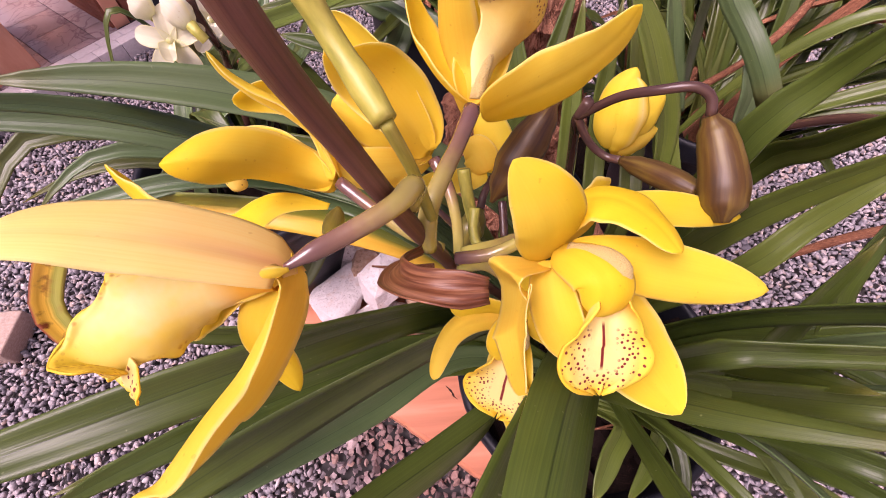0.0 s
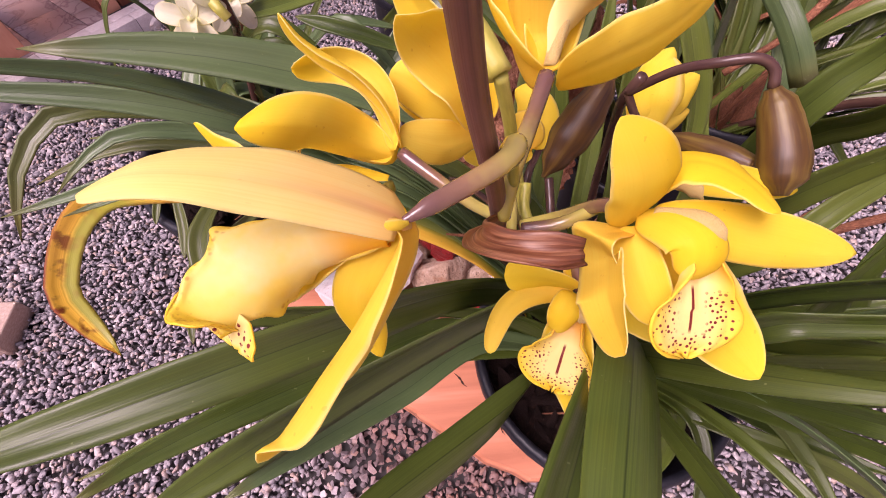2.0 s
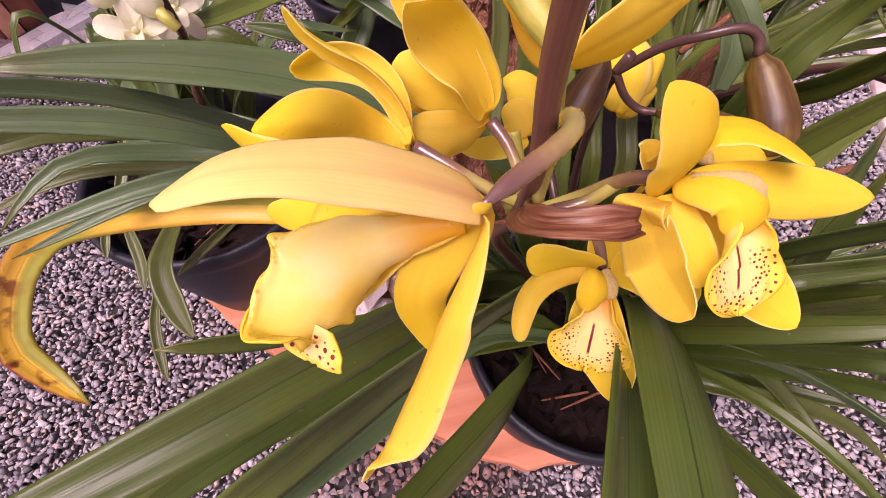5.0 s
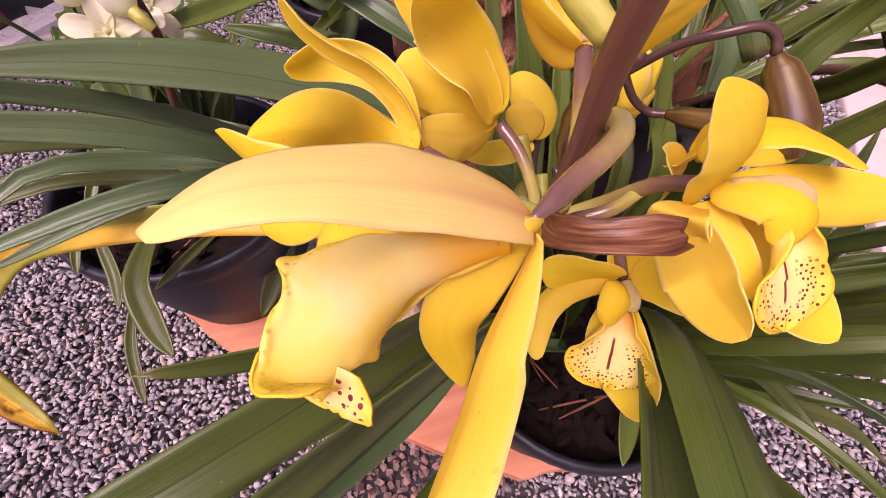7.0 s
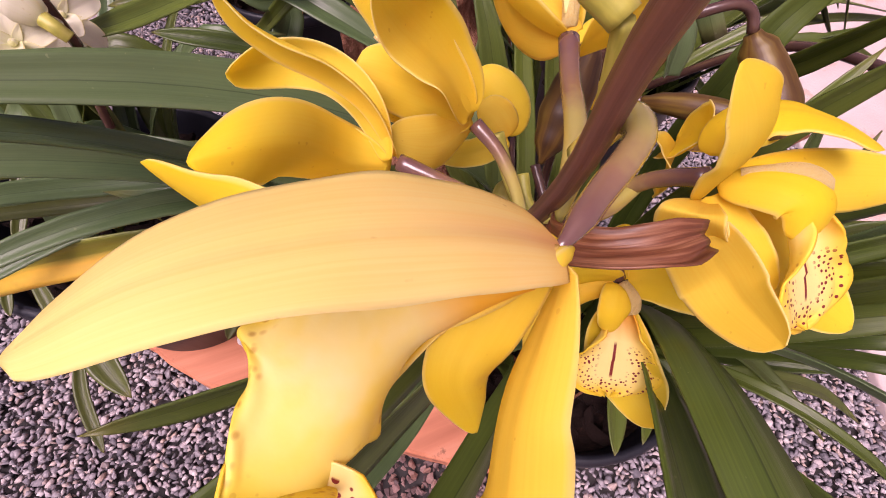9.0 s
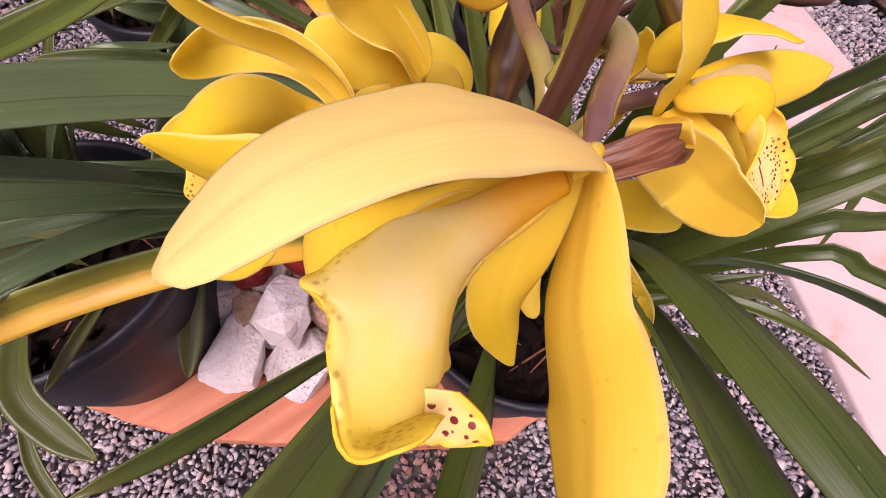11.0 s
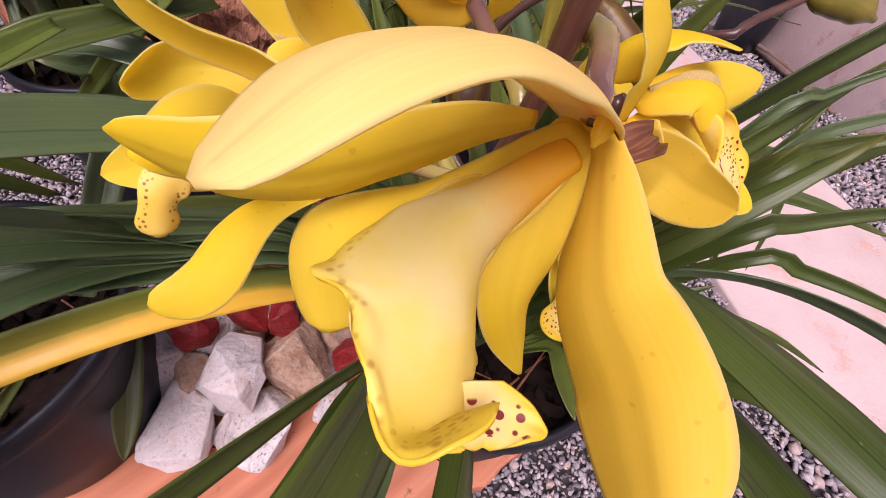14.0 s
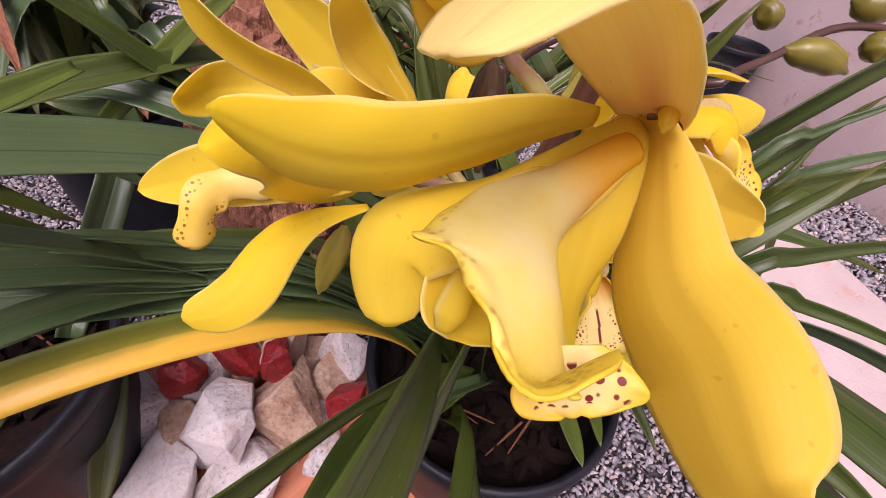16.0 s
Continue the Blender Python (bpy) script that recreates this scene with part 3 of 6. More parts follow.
def evenly(stops, u):
    """Piecewise smooth value at u from (place, value) stops."""
    for (a, x), (b, y) in zip(stops, stops[1:]):
        if u <= b:
            k = (u - a) / (b - a)
            k = k * k * (3 - 2 * k)
            return x + (y - x) * k
    return stops[-1][1]


def lathe(outline, centre, sides=48):
    """Turned shape: outline of (radius, height) about a vertical axis."""
    bm = bmesh.new()
    rows = []
    for r, z in outline:
        rows.append([bm.verts.new(V((centre[0] + r * math.cos(a), centre[1] + r * math.sin(a), centre[2] + z))) for a in (2 * math.pi * j / sides for j in range(sides))])
    for a, b in zip(rows, rows[1:]):
        for j in range(sides):
            bm.faces.new((a[j], a[(j + 1) % sides], b[(j + 1) % sides], b[j]))
    bm.faces.new(list(reversed(rows[0])))
    bm.faces.new(rows[-1])
    bmesh.ops.recalc_face_normals(bm, faces=bm.faces)
    return bm


def box(a, b, turn=None, bevel=0.0):
    bm = bmesh.new()
    bmesh.ops.create_cube(bm, size=1.0)
    c, d = (Vector(a) + Vector(b)) / 2, Vector(b) - Vector(a)
    for v in bm.verts:
        v.co = Vector((v.co.x * d.x, v.co.y * d.y, v.co.z * d.z)) + c
    if bevel:
        bmesh.ops.bevel(bm, geom=list(bm.edges), offset=bevel, segments=2, profile=0.6, affect="EDGES")
    for v in bm.verts:
        q = v.co
        if turn is not None:
            q = turn @ q
        v.co = q * DM
    return bm


def rock(place, size, seed, turn=0.0, rough=0.10, points=26):
    """A broken stone: the hull of scattered points, its edges worn and its faces pitted."""
    rng = random.Random(seed)
    bm = bmesh.new()
    for _ in range(points):
        d = Vector((rng.gauss(0, 1), rng.gauss(0, 1), rng.gauss(0, 1))).normalized()
        d *= rng.uniform(0.86, 1.08)
        m = max(abs(d.x), abs(d.y), abs(d.z))
        d = d.lerp(d / m * 0.9, 0.55)
        bm.verts.new(d)
    res = bmesh.ops.convex_hull(bm, input=bm.verts)
    bmesh.ops.delete(bm, geom=[g for g in res["geom_interior"] if isinstance(g, bmesh.types.BMVert)], context="VERTS")
    bmesh.ops.dissolve_limit(bm, angle_limit=0.35, verts=bm.verts, edges=bm.edges)
    bmesh.ops.bevel(bm, geom=list(bm.edges), offset=0.045, segments=2, profile=0.5, affect="EDGES", clamp_overlap=True)
    bmesh.ops.triangulate(bm, faces=bm.faces)
    small = min(size)
    if small > 0.22:
        for v in bm.verts:
            v.co = Vector((v.co.x * size[0], v.co.y * size[1], v.co.z * size[2])) / small
        for step in range(5):
            long = [e for e in bm.edges if e.calc_length() > 0.17]
            if long:
                bmesh.ops.subdivide_edges(bm, edges=long, cuts=1)
                bmesh.ops.triangulate(bm, faces=bm.faces)
    else:
        for v in bm.verts:
            v.co = Vector((v.co.x * size[0], v.co.y * size[1], v.co.z * size[2])) / small
    m = Matrix.Rotation(turn, 3, "Z") @ Euler((rng.uniform(-0.25, 0.25), rng.uniform(-0.25, 0.25), 0)).to_matrix()
    if size[2] > 2:
        m = Matrix.Rotation(turn, 3, "Z")
    bm.normal_update()
    push = []
    for v in bm.verts:
        q = v.co
        h = 0.9 * noise.noise(q * 1.7 + Vector((seed, 0, 0))) + 0.5 * noise.noise(q * 4.5 + Vector((0, seed, 0))) + 0.35 * noise.noise(q * 11 + Vector((0, 0, seed)))
        push.append(q + v.normal * rough * 1.0 * h)
    for v, q in zip(bm.verts, push):
        v.co = V(m @ (q * small) + Vector(place))
    return bm


# directions of the bench: along it to the far end, and across it away from the camera
ALONG = Vector((-0.757, 0.653, 0.0))
ACROSS = Vector((0.653, 0.757, 0.0))


def on_bench(a, c, z):
    """a along the bench from the near corner of its front edge, c across it."""
    p = Vector((1.0, 0.10, 0)) + ALONG * a + ACROSS * c
    return Vector((p.x, p.y, z))


BENCH = 4.80
# ---- structure ----
g = bmesh.new()
bmesh.ops.create_grid(g, x_segments=60, y_segments=60, size=30.0)
for v in g.verts:
    v.co.z = -0.012 + 0.004 * noise.noise(v.co * 3)
ground = tagged(part("ground", g, M_soil, None), "dark gritty soil bed under loose grey gravel", "ground", kind="structure")

PATH_N = Vector((0.83, -0.56, 0))
PATH_D = Vector((0.56, 0.83, 0))


def strip(name, near, far, a0, a1, z0, z1, mat, label, category, bevel=0.12):
    """A slab along the walkway's direction, from near to far off the origin."""
    turn = Matrix((PATH_D, PATH_N, (0, 0, 1))).transposed()
    return tagged(part(name, box((a0, near, z0), (a1, far, z1), turn, bevel), mat, None), label, category, kind="structure")


strip("pavement", 11.6, 20.6, -60, 90, -1.5, 0.35, M_plaster, "peeling pink painted concrete walkway beside the gravel", "walkway")
strip("wall_east", 26.6, 28.6, -60, 90, -1.0, 26, M_wall, "old pink plaster wall with flaking lower part", "wall")

KD = Vector((0.66, 0.75, 0)).normalized()
KN = Vector((-0.75, 0.66, 0)).normalized()
KERB_TURN = Matrix((KD, KN, (0, 0, 1))).transposed()
K0 = Vector((-18.9, 21.0, 0))


def kerbed(a0, a1, b0, b1, z0, z1, bevel=0.0):
    off = K0.dot(KD), K0.dot(KN)
    return box((off[0] + a0, off[1] + b0, z0), (off[0] + a1, off[1] + b1, z1), KERB_TURN, bevel)


floor = tagged(part("floor", kerbed(-30, 6, -1.8, 60, -1, 0.84), M_soil, None), "marbled tile floor of the porch", "floor", kind="structure")
kerb = tagged(part("kerb", kerbed(-30, 9.4, -3.17, -1.84, -1, 0.84), M_soil, None), "porch edge faced with white tiles", "kerb", kind="structure")
for row, b0 in ((0, -3.2), (1, -2.51)):
    for k in range(12):
        a0 = -5.0 + 1.22 * k + 0.5 * row
        part("kerb_tile", kerbed(a0 + 0.012, a0 + 1.208, b0 + 0.012, b0 + 0.678, -0.1 if row == 0 else 0.8, 0.90, 0.01), M_kerb_tile, kerb)
for k in range(4):
    for m in range(8):
        a0, b0 = -5.2 + 2.35 * k, -3.6 + 2.35 * m + (1.0 if k % 2 else 0.0)
        if b0 + 2.3 > -1.7:
            part("tile", kerbed(a0 + 0.015, min(a0 + 2.335, 2.94), max(b0, -1.8) + 0.015, b0 + 2.335, 0.8, 0.90, 0.008), M_tile, floor)
wall = tagged(part("wall_west", kerbed(2.95, 3.7, -1.6, 40, 0, 30, 0.03), M_terracotta, None), "terracotta painted end of the porch wall", "wall", kind="structure")
for row in range(10):
    for k in range(9):
        b0 = -1.55 + 1.2 * k - (0.6 if row % 2 else 0)
        part("brick", kerbed(2.80, 2.96, max(b0, -1.58) + 0.02, b0 + 1.18, 0.92 + 0.36 * row, 1.24 + 0.36 * row, 0.012), M_brick, wall)
tagged(part("post", kerbed(3.8, 4.9, -1.5, 3.0, 0.8, 30, 0.06), M_brick, None), "brown painted post of the porch", "post", kind="structure")
tagged(part("column", kerbed(-7, -0.9, -1.55, 4.0, 0.8, 30, 0.06), M_terracotta, None), "terracotta painted porch pillar", "pillar", kind="structure")

# ---- bench ----
bench = thing("bench", "orange painted rough wooden slab bench under the pots", "bench", on_bench(3.5, 1.5, 0))


def slab():
    bm = bmesh.new()
    top, low = [], []
    outline = []
    for k in range(81):
        a = -0.72 + 11.57 * k / 80
        edge = evenly(((-0.72, 0.62), (-0.5, 0.48), (0.25, 0.0), (1.0, -0.17), (2.1, -0.25), (3.4, -0.38), (4.6, -0.43), (5.5, -0.42), (6.1, -0.34), (6.8, -0.2), (7.5, -0.02), (9.0, 0.25), (10.9, 0.45)), a)
        outline.append((a, edge + 0.03 * noise.noise(Vector((a * 2, 3, 1))) + 0.03 * noise.noise(Vector((a * 5, 9, 2)))))
    for k in range(31):
        a = 10.85 - 11.5 * k / 30
        outline.append((a, 3.05 + 0.12 * noise.noise(Vector((a * 0.6, 7, 4)))))
    for a, c in outline:
        p = on_bench(a, c, BENCH)
        inner = on_bench(a, c + (0.05 if c < 1.5 else -0.05), BENCH)
        top.append((bm.verts.new(inner * DM), bm.verts.new((p - Vector((0, 0, 0.07))) * DM), bm.verts.new((p - Vector((0, 0, 0.50))) * DM)))
    n = len(top)
    for k in range(n):
        for j in range(2):
            bm.faces.new((top[k][j], top[k][j + 1], top[(k + 1) % n][j + 1], top[(k + 1) % n][j]))
    bm.faces.new([t[0] for t in top])
    bm.faces.new([t[2] for t in reversed(top)])
    bmesh.ops.recalc_face_normals(bm, faces=bm.faces)
    return bm


bench_slab = part("slab", slab(), M_plank, bench, smooth=False)
bench_turn = Matrix((ALONG, ACROSS, (0, 0, 1))).transposed()
B0 = Vector((1.0, 0.10, 0))
BO = (B0.dot(ALONG), B0.dot(ACROSS))
for a in (1.4, 8.6):
    part("leg", box((BO[0] + a, BO[1] + 0.75, 0), (BO[0] + a + 0.9, BO[1] + 2.6, BENCH - 0.5), bench_turn, 0.05), M_plank, bench)
for a, c, l, w in ((1.95, 0.62, 0.34, 0.03), (4.3, 0.55, 0.22, 0.02), (0.9, 0.35, 0.16, 0.02), (6.4, 0.4, 0.3, 0.02), (2.6, 0.3, 0.5, 0.012), (3.4, 0.8, 0.6, 0.010)):
    pts = [on_bench(a + l * k / 4 - l / 2, c + 0.012 * math.sin(k * 2.4 + a) + 0.02 * k, BENCH + 0.004) for k in range(5)]
    part("crack", ribbon(pts, w * 1.6, (0, 0, 1), lambda v: math.sin(math.pi * v) * (0.7 + 0.3 * math.sin(v * 23)), lambda x, v: 0.0, 14, 2), M_crack, bench, "dark split in the wood")


# ---- pots ----
def pot(place, top, radius, height, label, chips=70, seed=1, group="orchid pots", low=0.72, straws=0):
    """A plastic pot with a thick rolled rim and a bed of bark."""
    x, y = place
    z0 = top - height
    e = thing("flower_pot", label, "flower pot", (x, y, z0), group)
    r, h = radius, height
    out = [(r * low * 0.9, 0.0), (r * low, 0.03), (r * (low + 0.10), h * 0.35), (r * 0.90, h * 0.78), (r * 0.925, h - 0.30), (r * 0.985, h - 0.28), (r, h - 0.24), (r, h - 0.05), (r * 0.985, h), (r * 0.945, h), (r * 0.93, h - 0.05), (r * 0.90, h - 0.32), (r * 0.86, h * 0.70), (r * 0.5, h * 0.69)]
    part("body", lathe(out, (x, y, z0)), M_pot, e)
    bed = bmesh.new()
    bmesh.ops.create_circle(bed, cap_ends=True, segments=40, radius=r * 0.885)
    bmesh.ops.triangulate(bed, faces=bed.faces)
    bmesh.ops.subdivide_edges(bed, edges=bed.edges, cuts=3)
    for v in bed.verts:
        q = v.co
        v.co = V((x + q.x, y + q.y, z0 + h - 0.48 + 0.10 * noise.noise(q * 4)))
    part("bark_bed", bed, M_bark, e, "dark moist bark mulch")
    for k in range(straws):
        a = 1.3 * k + seed
        p = Vector((x + r * 0.5 * math.cos(a), y + r * 0.5 * math.sin(a), z0 + h - 0.30 + 0.02 * k))
        q = Vector((math.cos(a + 1.9), math.sin(a + 1.9), 0.12)) * r * 0.33
        part("straw", tube([p - q, p + Vector((0, 0, 0.03)), p + q], [0.008, 0.016, 0.014, 0.006], 8, 6), M_dry, e, "dry brown straw")
    rng = random.Random(seed)
    lumps = [rock((0, 0, 0), (0.21, 0.10, 0.05), 200 + k, 0, 0.2, 14) for k in range(4)]
    metas = [mesh_of("bark_chip", b, M_bark, False) for b in lumps]
    for k in range(chips):
        ob = new("bark_chip", metas[k % 4])
        a, d = rng.uniform(0, 6.28), r * 0.82 * math.sqrt(rng.random())
        ob.matrix_basis = Matrix.Translation(V((x + d * math.cos(a), y + d * math.sin(a), z0 + h - 0.42 + rng.uniform(0, 0.14)))) @ Euler((rng.uniform(-0.9, 0.9), rng.uniform(-0.9, 0.9), rng.uniform(0, 6.28))).to_matrix().to_4x4() @ Matrix.Scale(rng.uniform(0.7, 1.4), 4)
        ob.parent = e
        ob.matrix_parent_inverse = e.matrix_basis.inverted()
    return e


pot((1.62, 1.48), 7.54, 1.56, 2.74, "black plastic pot with bark mulch on the orange bench", 210, 3, straws=7)
pot((-3.2, 5.3), 7.5, 1.86, 2.7, "wide black plastic pot at the far end of the bench", 150, 5, straws=5)
pot((-5.5, 10.3), 3.4, 2.3, 3.4, "black plastic pot standing on the gravel", 40, 7)
pot((5.2, 7.6), 4.4, 1.9, 4.4, "black plastic pot on the gravel behind the flowers", 40, 9)
pot((3.4, 4.05), 9.15, 1.0, 2.6, "black plastic pot with old bulbs on a laterite block", 60, 11)
pot((0.3, 12.6), 6.5, 2.0, 6.5, "tall black plastic pot on the gravel behind the bench", 40, 17)
pot((34.5, 7.4), 4.4, 2.0, 4.4, "tall black plastic pot beside the pale wall", 10, 13)


# ---- leaves ----
def blade_profile(tip=1.0, base=0.65, taper=0.62):
    def f(v):
        w = base + (1 - base) * min(1.0, v / 0.35)
        s = (v - taper) / (1 - taper)
        if s > 0 and tip:
            w *= max(0.0, 1 - s ** 2.1) ** 0.8
        return w
    return f


def leaf(plant, pts, width=0.34, face=(0, -0.3, 1), fold=0.55, mat=None, tip=1.0, twist=(0, 0), n=26, label="", base=0.65, taper=0.62):
    def section(x, v):
        groove = fold * (abs(x) - 0.5) * (1 - 0.35 * v)
        return groove + 0.035 * math.cos(8.5 * x)
    bm = ribbon(pts, width, face, blade_profile(tip, base, taper), section, n, 12, twist, pinch=1.7)
    return part("leaf", bm, mat or M_leaf, plant, label, thick=0.0009)


plant = thing("orchid_plant", "yellow cymbidium orchid with arching dark green strap leaves", "orchid", (1.62, 1.48, 7.1))


def arc(a, b, c, d, n=7):
    """n + 1 points of the curve with these four control points."""
    a, b, c, d = (Vector(p) for p in (a, b, c, d))
    return [(1 - s) ** 3 * a + 3 * (1 - s) ** 2 * s * b + 3 * (1 - s) * s * s * c + s**3 * d for s in (k / n for k in range(n + 1))]


leaf(plant, arc((1.216, 1.913, 7.792), (0.956, 2.189, 10.481), (-1.081, 2.360, 11.081), (-2.268, 1.996, 11.328)), 0.332, (0, -0.6, 0.9), 0.49, mat=M_leaf_grey, twist=(-24, -0, -29))
leaf(plant, arc((1.183, 1.907, 7.708), (-0.262, 2.330, 9.073), (-1.315, 2.738, 10.721), (-2.267, 1.429, 11.659)), 0.195, (0, -0.5, 1), 0.50, mat=M_leaf_grey, twist=(-12, -38, -22))
leaf(plant, arc((1.21, 1.90, 7.71), (0.04, 2.25, 9.51), (-1.21, 2.50, 10.56), (-2.75, 2.18, 10.97)) + [(-3.44, 2.03, 11.16)], 0.19, (0, -0.5, 1), mat=M_leaf_grey)
leaf(plant, arc((1.22, 1.92, 7.72), (0.05, 2.91, 9.10), (-1.63, 3.38, 9.71), (-3.45, 3.10, 9.78)), 0.21, (0, -0.5, 1), mat=M_leaf_grey)
leaf(plant, arc((1.118, 1.386, 7.717), (0.155, 1.832, 8.893), (-1.209, 1.272, 9.219), (-2.280, 1.285, 9.715)), 0.284, (0, -0.35, 1), 0.42, mat=M_leaf, twist=(34, 19, 48))
leaf(plant, arc((1.071, 1.658, 7.743), (-0.034, 1.541, 10.021), (-0.134, 0.557, 11.156), (-2.657, 0.058, 10.853)), 0.253, (0.4, -0.3, 0.9), 0.48, mat=M_leaf, twist=(55, -60, 51))
leaf(plant, arc((1.193, 1.399, 7.809), (1.061, 1.523, 10.130), (0.229, 1.031, 10.497), (-2.633, 0.009, 8.947)), 0.416, (0.4, -0.3, 0.9), 0.27, mat=M_leaf, twist=(46, -6, 43))
leaf(plant, arc((1.329, 1.060, 7.759), (0.932, 1.020, 10.136), (0.502, 0.732, 10.727), (-0.624, -1.321, 10.926)), 0.335, (0, -0.3, 1), 0.49, mat=M_leaf, twist=(28, -50, 29))
leaf(plant, arc((1.454, 0.997, 7.701), (0.780, 0.589, 10.287), (0.676, 1.174, 10.848), (-0.131, -0.950, 11.056)), 0.326, (0, -0.3, 1), 0.37, mat=M_leaf, twist=(41, 60, 82))
leaf(plant, arc((1.60, 1.22, 7.72), (0.73, 0.97, 9.56), (0.42, 0.48, 10.45), (1.49, 0.04, 11.20)), 0.18, (0.0, -0.5, 1), mat=M_leaf)
leaf(plant, arc((1.60, 1.20, 7.71), (1.76, 0.61, 9.25), (2.26, 0.33, 10.08), (2.85, 0.29, 10.81)), 0.14, (0.0, -0.6, 1), mat=M_leaf_lime)
leaf(plant, arc((1.716, 1.093, 7.679), (1.689, 0.760, 9.422), (2.128, 0.103, 10.211), (2.426, -1.565, 9.659)), 0.222, (-0.3, -0.5, 0.8), 0.45, mat=M_leaf_grey, twist=(-24, -42, -37))
leaf(plant, arc((1.80, 1.21, 7.72), (2.13, 1.29, 9.70), (2.53, 0.82, 10.22), (3.18, -0.70, 9.94)), 0.16, (0, -0.3, 1), mat=M_leaf)
leaf(plant, arc((1.90, 1.34, 7.71), (1.90, 1.24, 8.79), (1.94, 0.71, 9.77), (1.53, 0.27, 10.95)), 0.18, (0, -0.5, 1), mat=M_leaf_lime)
leaf(plant, arc((1.87, 1.04, 7.64), (2.66, 0.46, 8.57), (3.00, 0.42, 9.37), (2.50, 0.27, 9.82)), 0.18, (0, -0.4, 1), mat=M_leaf)
leaf(plant, arc((1.91, 1.17, 7.70), (2.01, 0.35, 8.59), (1.93, 0.70, 9.69), (2.10, 0.99, 10.83)), 0.16, (-0.3, -0.4, 1), mat=M_leaf)
leaf(plant, arc((1.66, 1.06, 7.71), (2.01, 0.07, 8.62), (3.02, 0.27, 8.54), (3.74, -0.64, 7.86)), 0.16, (0, -0.2, 1), mat=M_leaf)
leaf(plant, arc((0.76, 1.68, 7.78), (0.24, 2.21, 9.55), (-1.52, 2.08, 10.35), (-3.22, 2.60, 9.56)) + [(-3.588, 2.647, 9.349), (-3.843, 2.512, 9.164), (-4.022, 2.276, 8.925), (-4.062, 2.029, 8.731), (-3.895, 1.797, 8.491), (-3.636, 1.530, 8.284)], 0.28, (0, -0.5, 1), mat=M_leaf_yellow, twist=(0, 75), fold=0.5, taper=0.88, n=40, base=0.22, label="yellowing leaf with a browned tip")
leaf(plant, [(1.0, 1.9, 7.7), (0.25, 2.5, 9.25), (-0.8, 2.8, 9.85), (-1.903, 2.905, 10.087), (-2.787, 2.622, 10.482), (-3.071, 2.406, 10.462), (-3.231, 2.137, 10.295), (-3.321, 1.828, 9.989)], 0.17, (0.2, -0.5, 0.9), mat=M_leaf_olive, taper=0.75)
leaf(plant, [(1.0, 1.9, 7.7), (0.25, 2.5, 9.1), (-0.8, 2.85, 9.62), (-2.093, 3.075, 9.718), (-2.840, 2.939, 9.971), (-3.192, 2.713, 9.944), (-3.480, 2.447, 9.777)], 0.20, (0.2, -0.5, 0.9), mat=M_leaf_grey)
leaf(plant, [(1.0, 1.9, 7.7), (0.25, 2.6, 9.0), (-0.8, 3.0, 9.40), (-2.397, 3.287, 9.372), (-3.079, 3.226, 9.555), (-3.623, 3.062, 9.562), (-4.103, 2.888, 9.446)], 0.17, (0.2, -0.5, 0.9), mat=M_leaf_olive)
leaf(plant, [(1.3, 2.1, 7.7), (0.640, 1.925, 9.225), (0.692, 2.376, 9.977), (0.645, 2.621, 10.589), (0.594, 2.985, 11.036)], 0.24, (-0.3, -0.9, 0.4))
leaf(plant, [(1.7, 2.2, 7.7), (1.929, 2.079, 9.408), (1.850, 2.456, 10.094), (1.738, 2.766, 10.617), (1.597, 2.959, 10.947)], 0.20, (-0.3, -0.9, 0.4), mat=M_leaf_lime)
leaf(plant, [(1.5, 2.2, 7.7), (1.407, 2.344, 9.248), (1.443, 2.665, 9.683), (1.474, 3.022, 10.257), (1.549, 3.310, 10.797)], 0.18, (-0.3, -0.9, 0.4))
leaf(plant, [(1.6, 2.2, 7.7), (1.705, 2.270, 9.251), (1.763, 2.632, 9.714), (1.736, 2.957, 10.260), (1.615, 3.293, 10.797)], 0.20, (-0.3, -0.9, 0.4), mat=M_leaf_olive)
leaf(plant, [(1.4, 2.2, 7.7), (1.133, 2.292, 8.936), (1.208, 2.708, 9.553), (1.261, 3.171, 10.195), (1.297, 3.486, 10.744)], 0.18, (-0.3, -0.9, 0.4), mat=M_leaf_lime)
leaf(plant, [(1.4, 2.2, 7.7), (0.757, 2.847, 9.178), (0.892, 3.196, 9.752), (1.125, 3.457, 10.271), (1.322, 3.758, 10.815)], 0.20, (-0.3, -0.9, 0.4))
leaf(plant, [(1.4, 2.2, 7.7), (0.611, 2.856, 9.184), (0.647, 3.212, 9.762), (0.722, 3.483, 10.287), (0.673, 3.801, 10.841)], 0.20, (-0.3, -0.9, 0.4), mat=M_leaf_olive)
leaf(plant, [(1.2, 1.35, 7.7), (-0.194, 1.480, 8.392), (-1.040, 1.082, 8.903), (-1.789, 0.675, 9.300), (-2.315, 0.355, 9.533), (-2.601, 0.092, 9.704)], 0.26, (0, -0.35, 1))
leaf(plant, [(1.25, 1.3, 7.7), (0.134, 1.356, 8.347), (-0.692, 0.822, 8.779), (-1.375, 0.416, 9.065), (-1.885, 0.077, 9.289)], 0.24, (0, -0.3, 1), mat=M_leaf_grey)
leaf(plant, [(1.15, 1.4, 7.7), (-0.330, 1.369, 7.967), (-1.563, 0.997, 8.345), (-2.542, 0.670, 8.653), (-3.222, 0.332, 8.864)], 0.22, (0, -0.35, 1), mat=M_leaf_lime)
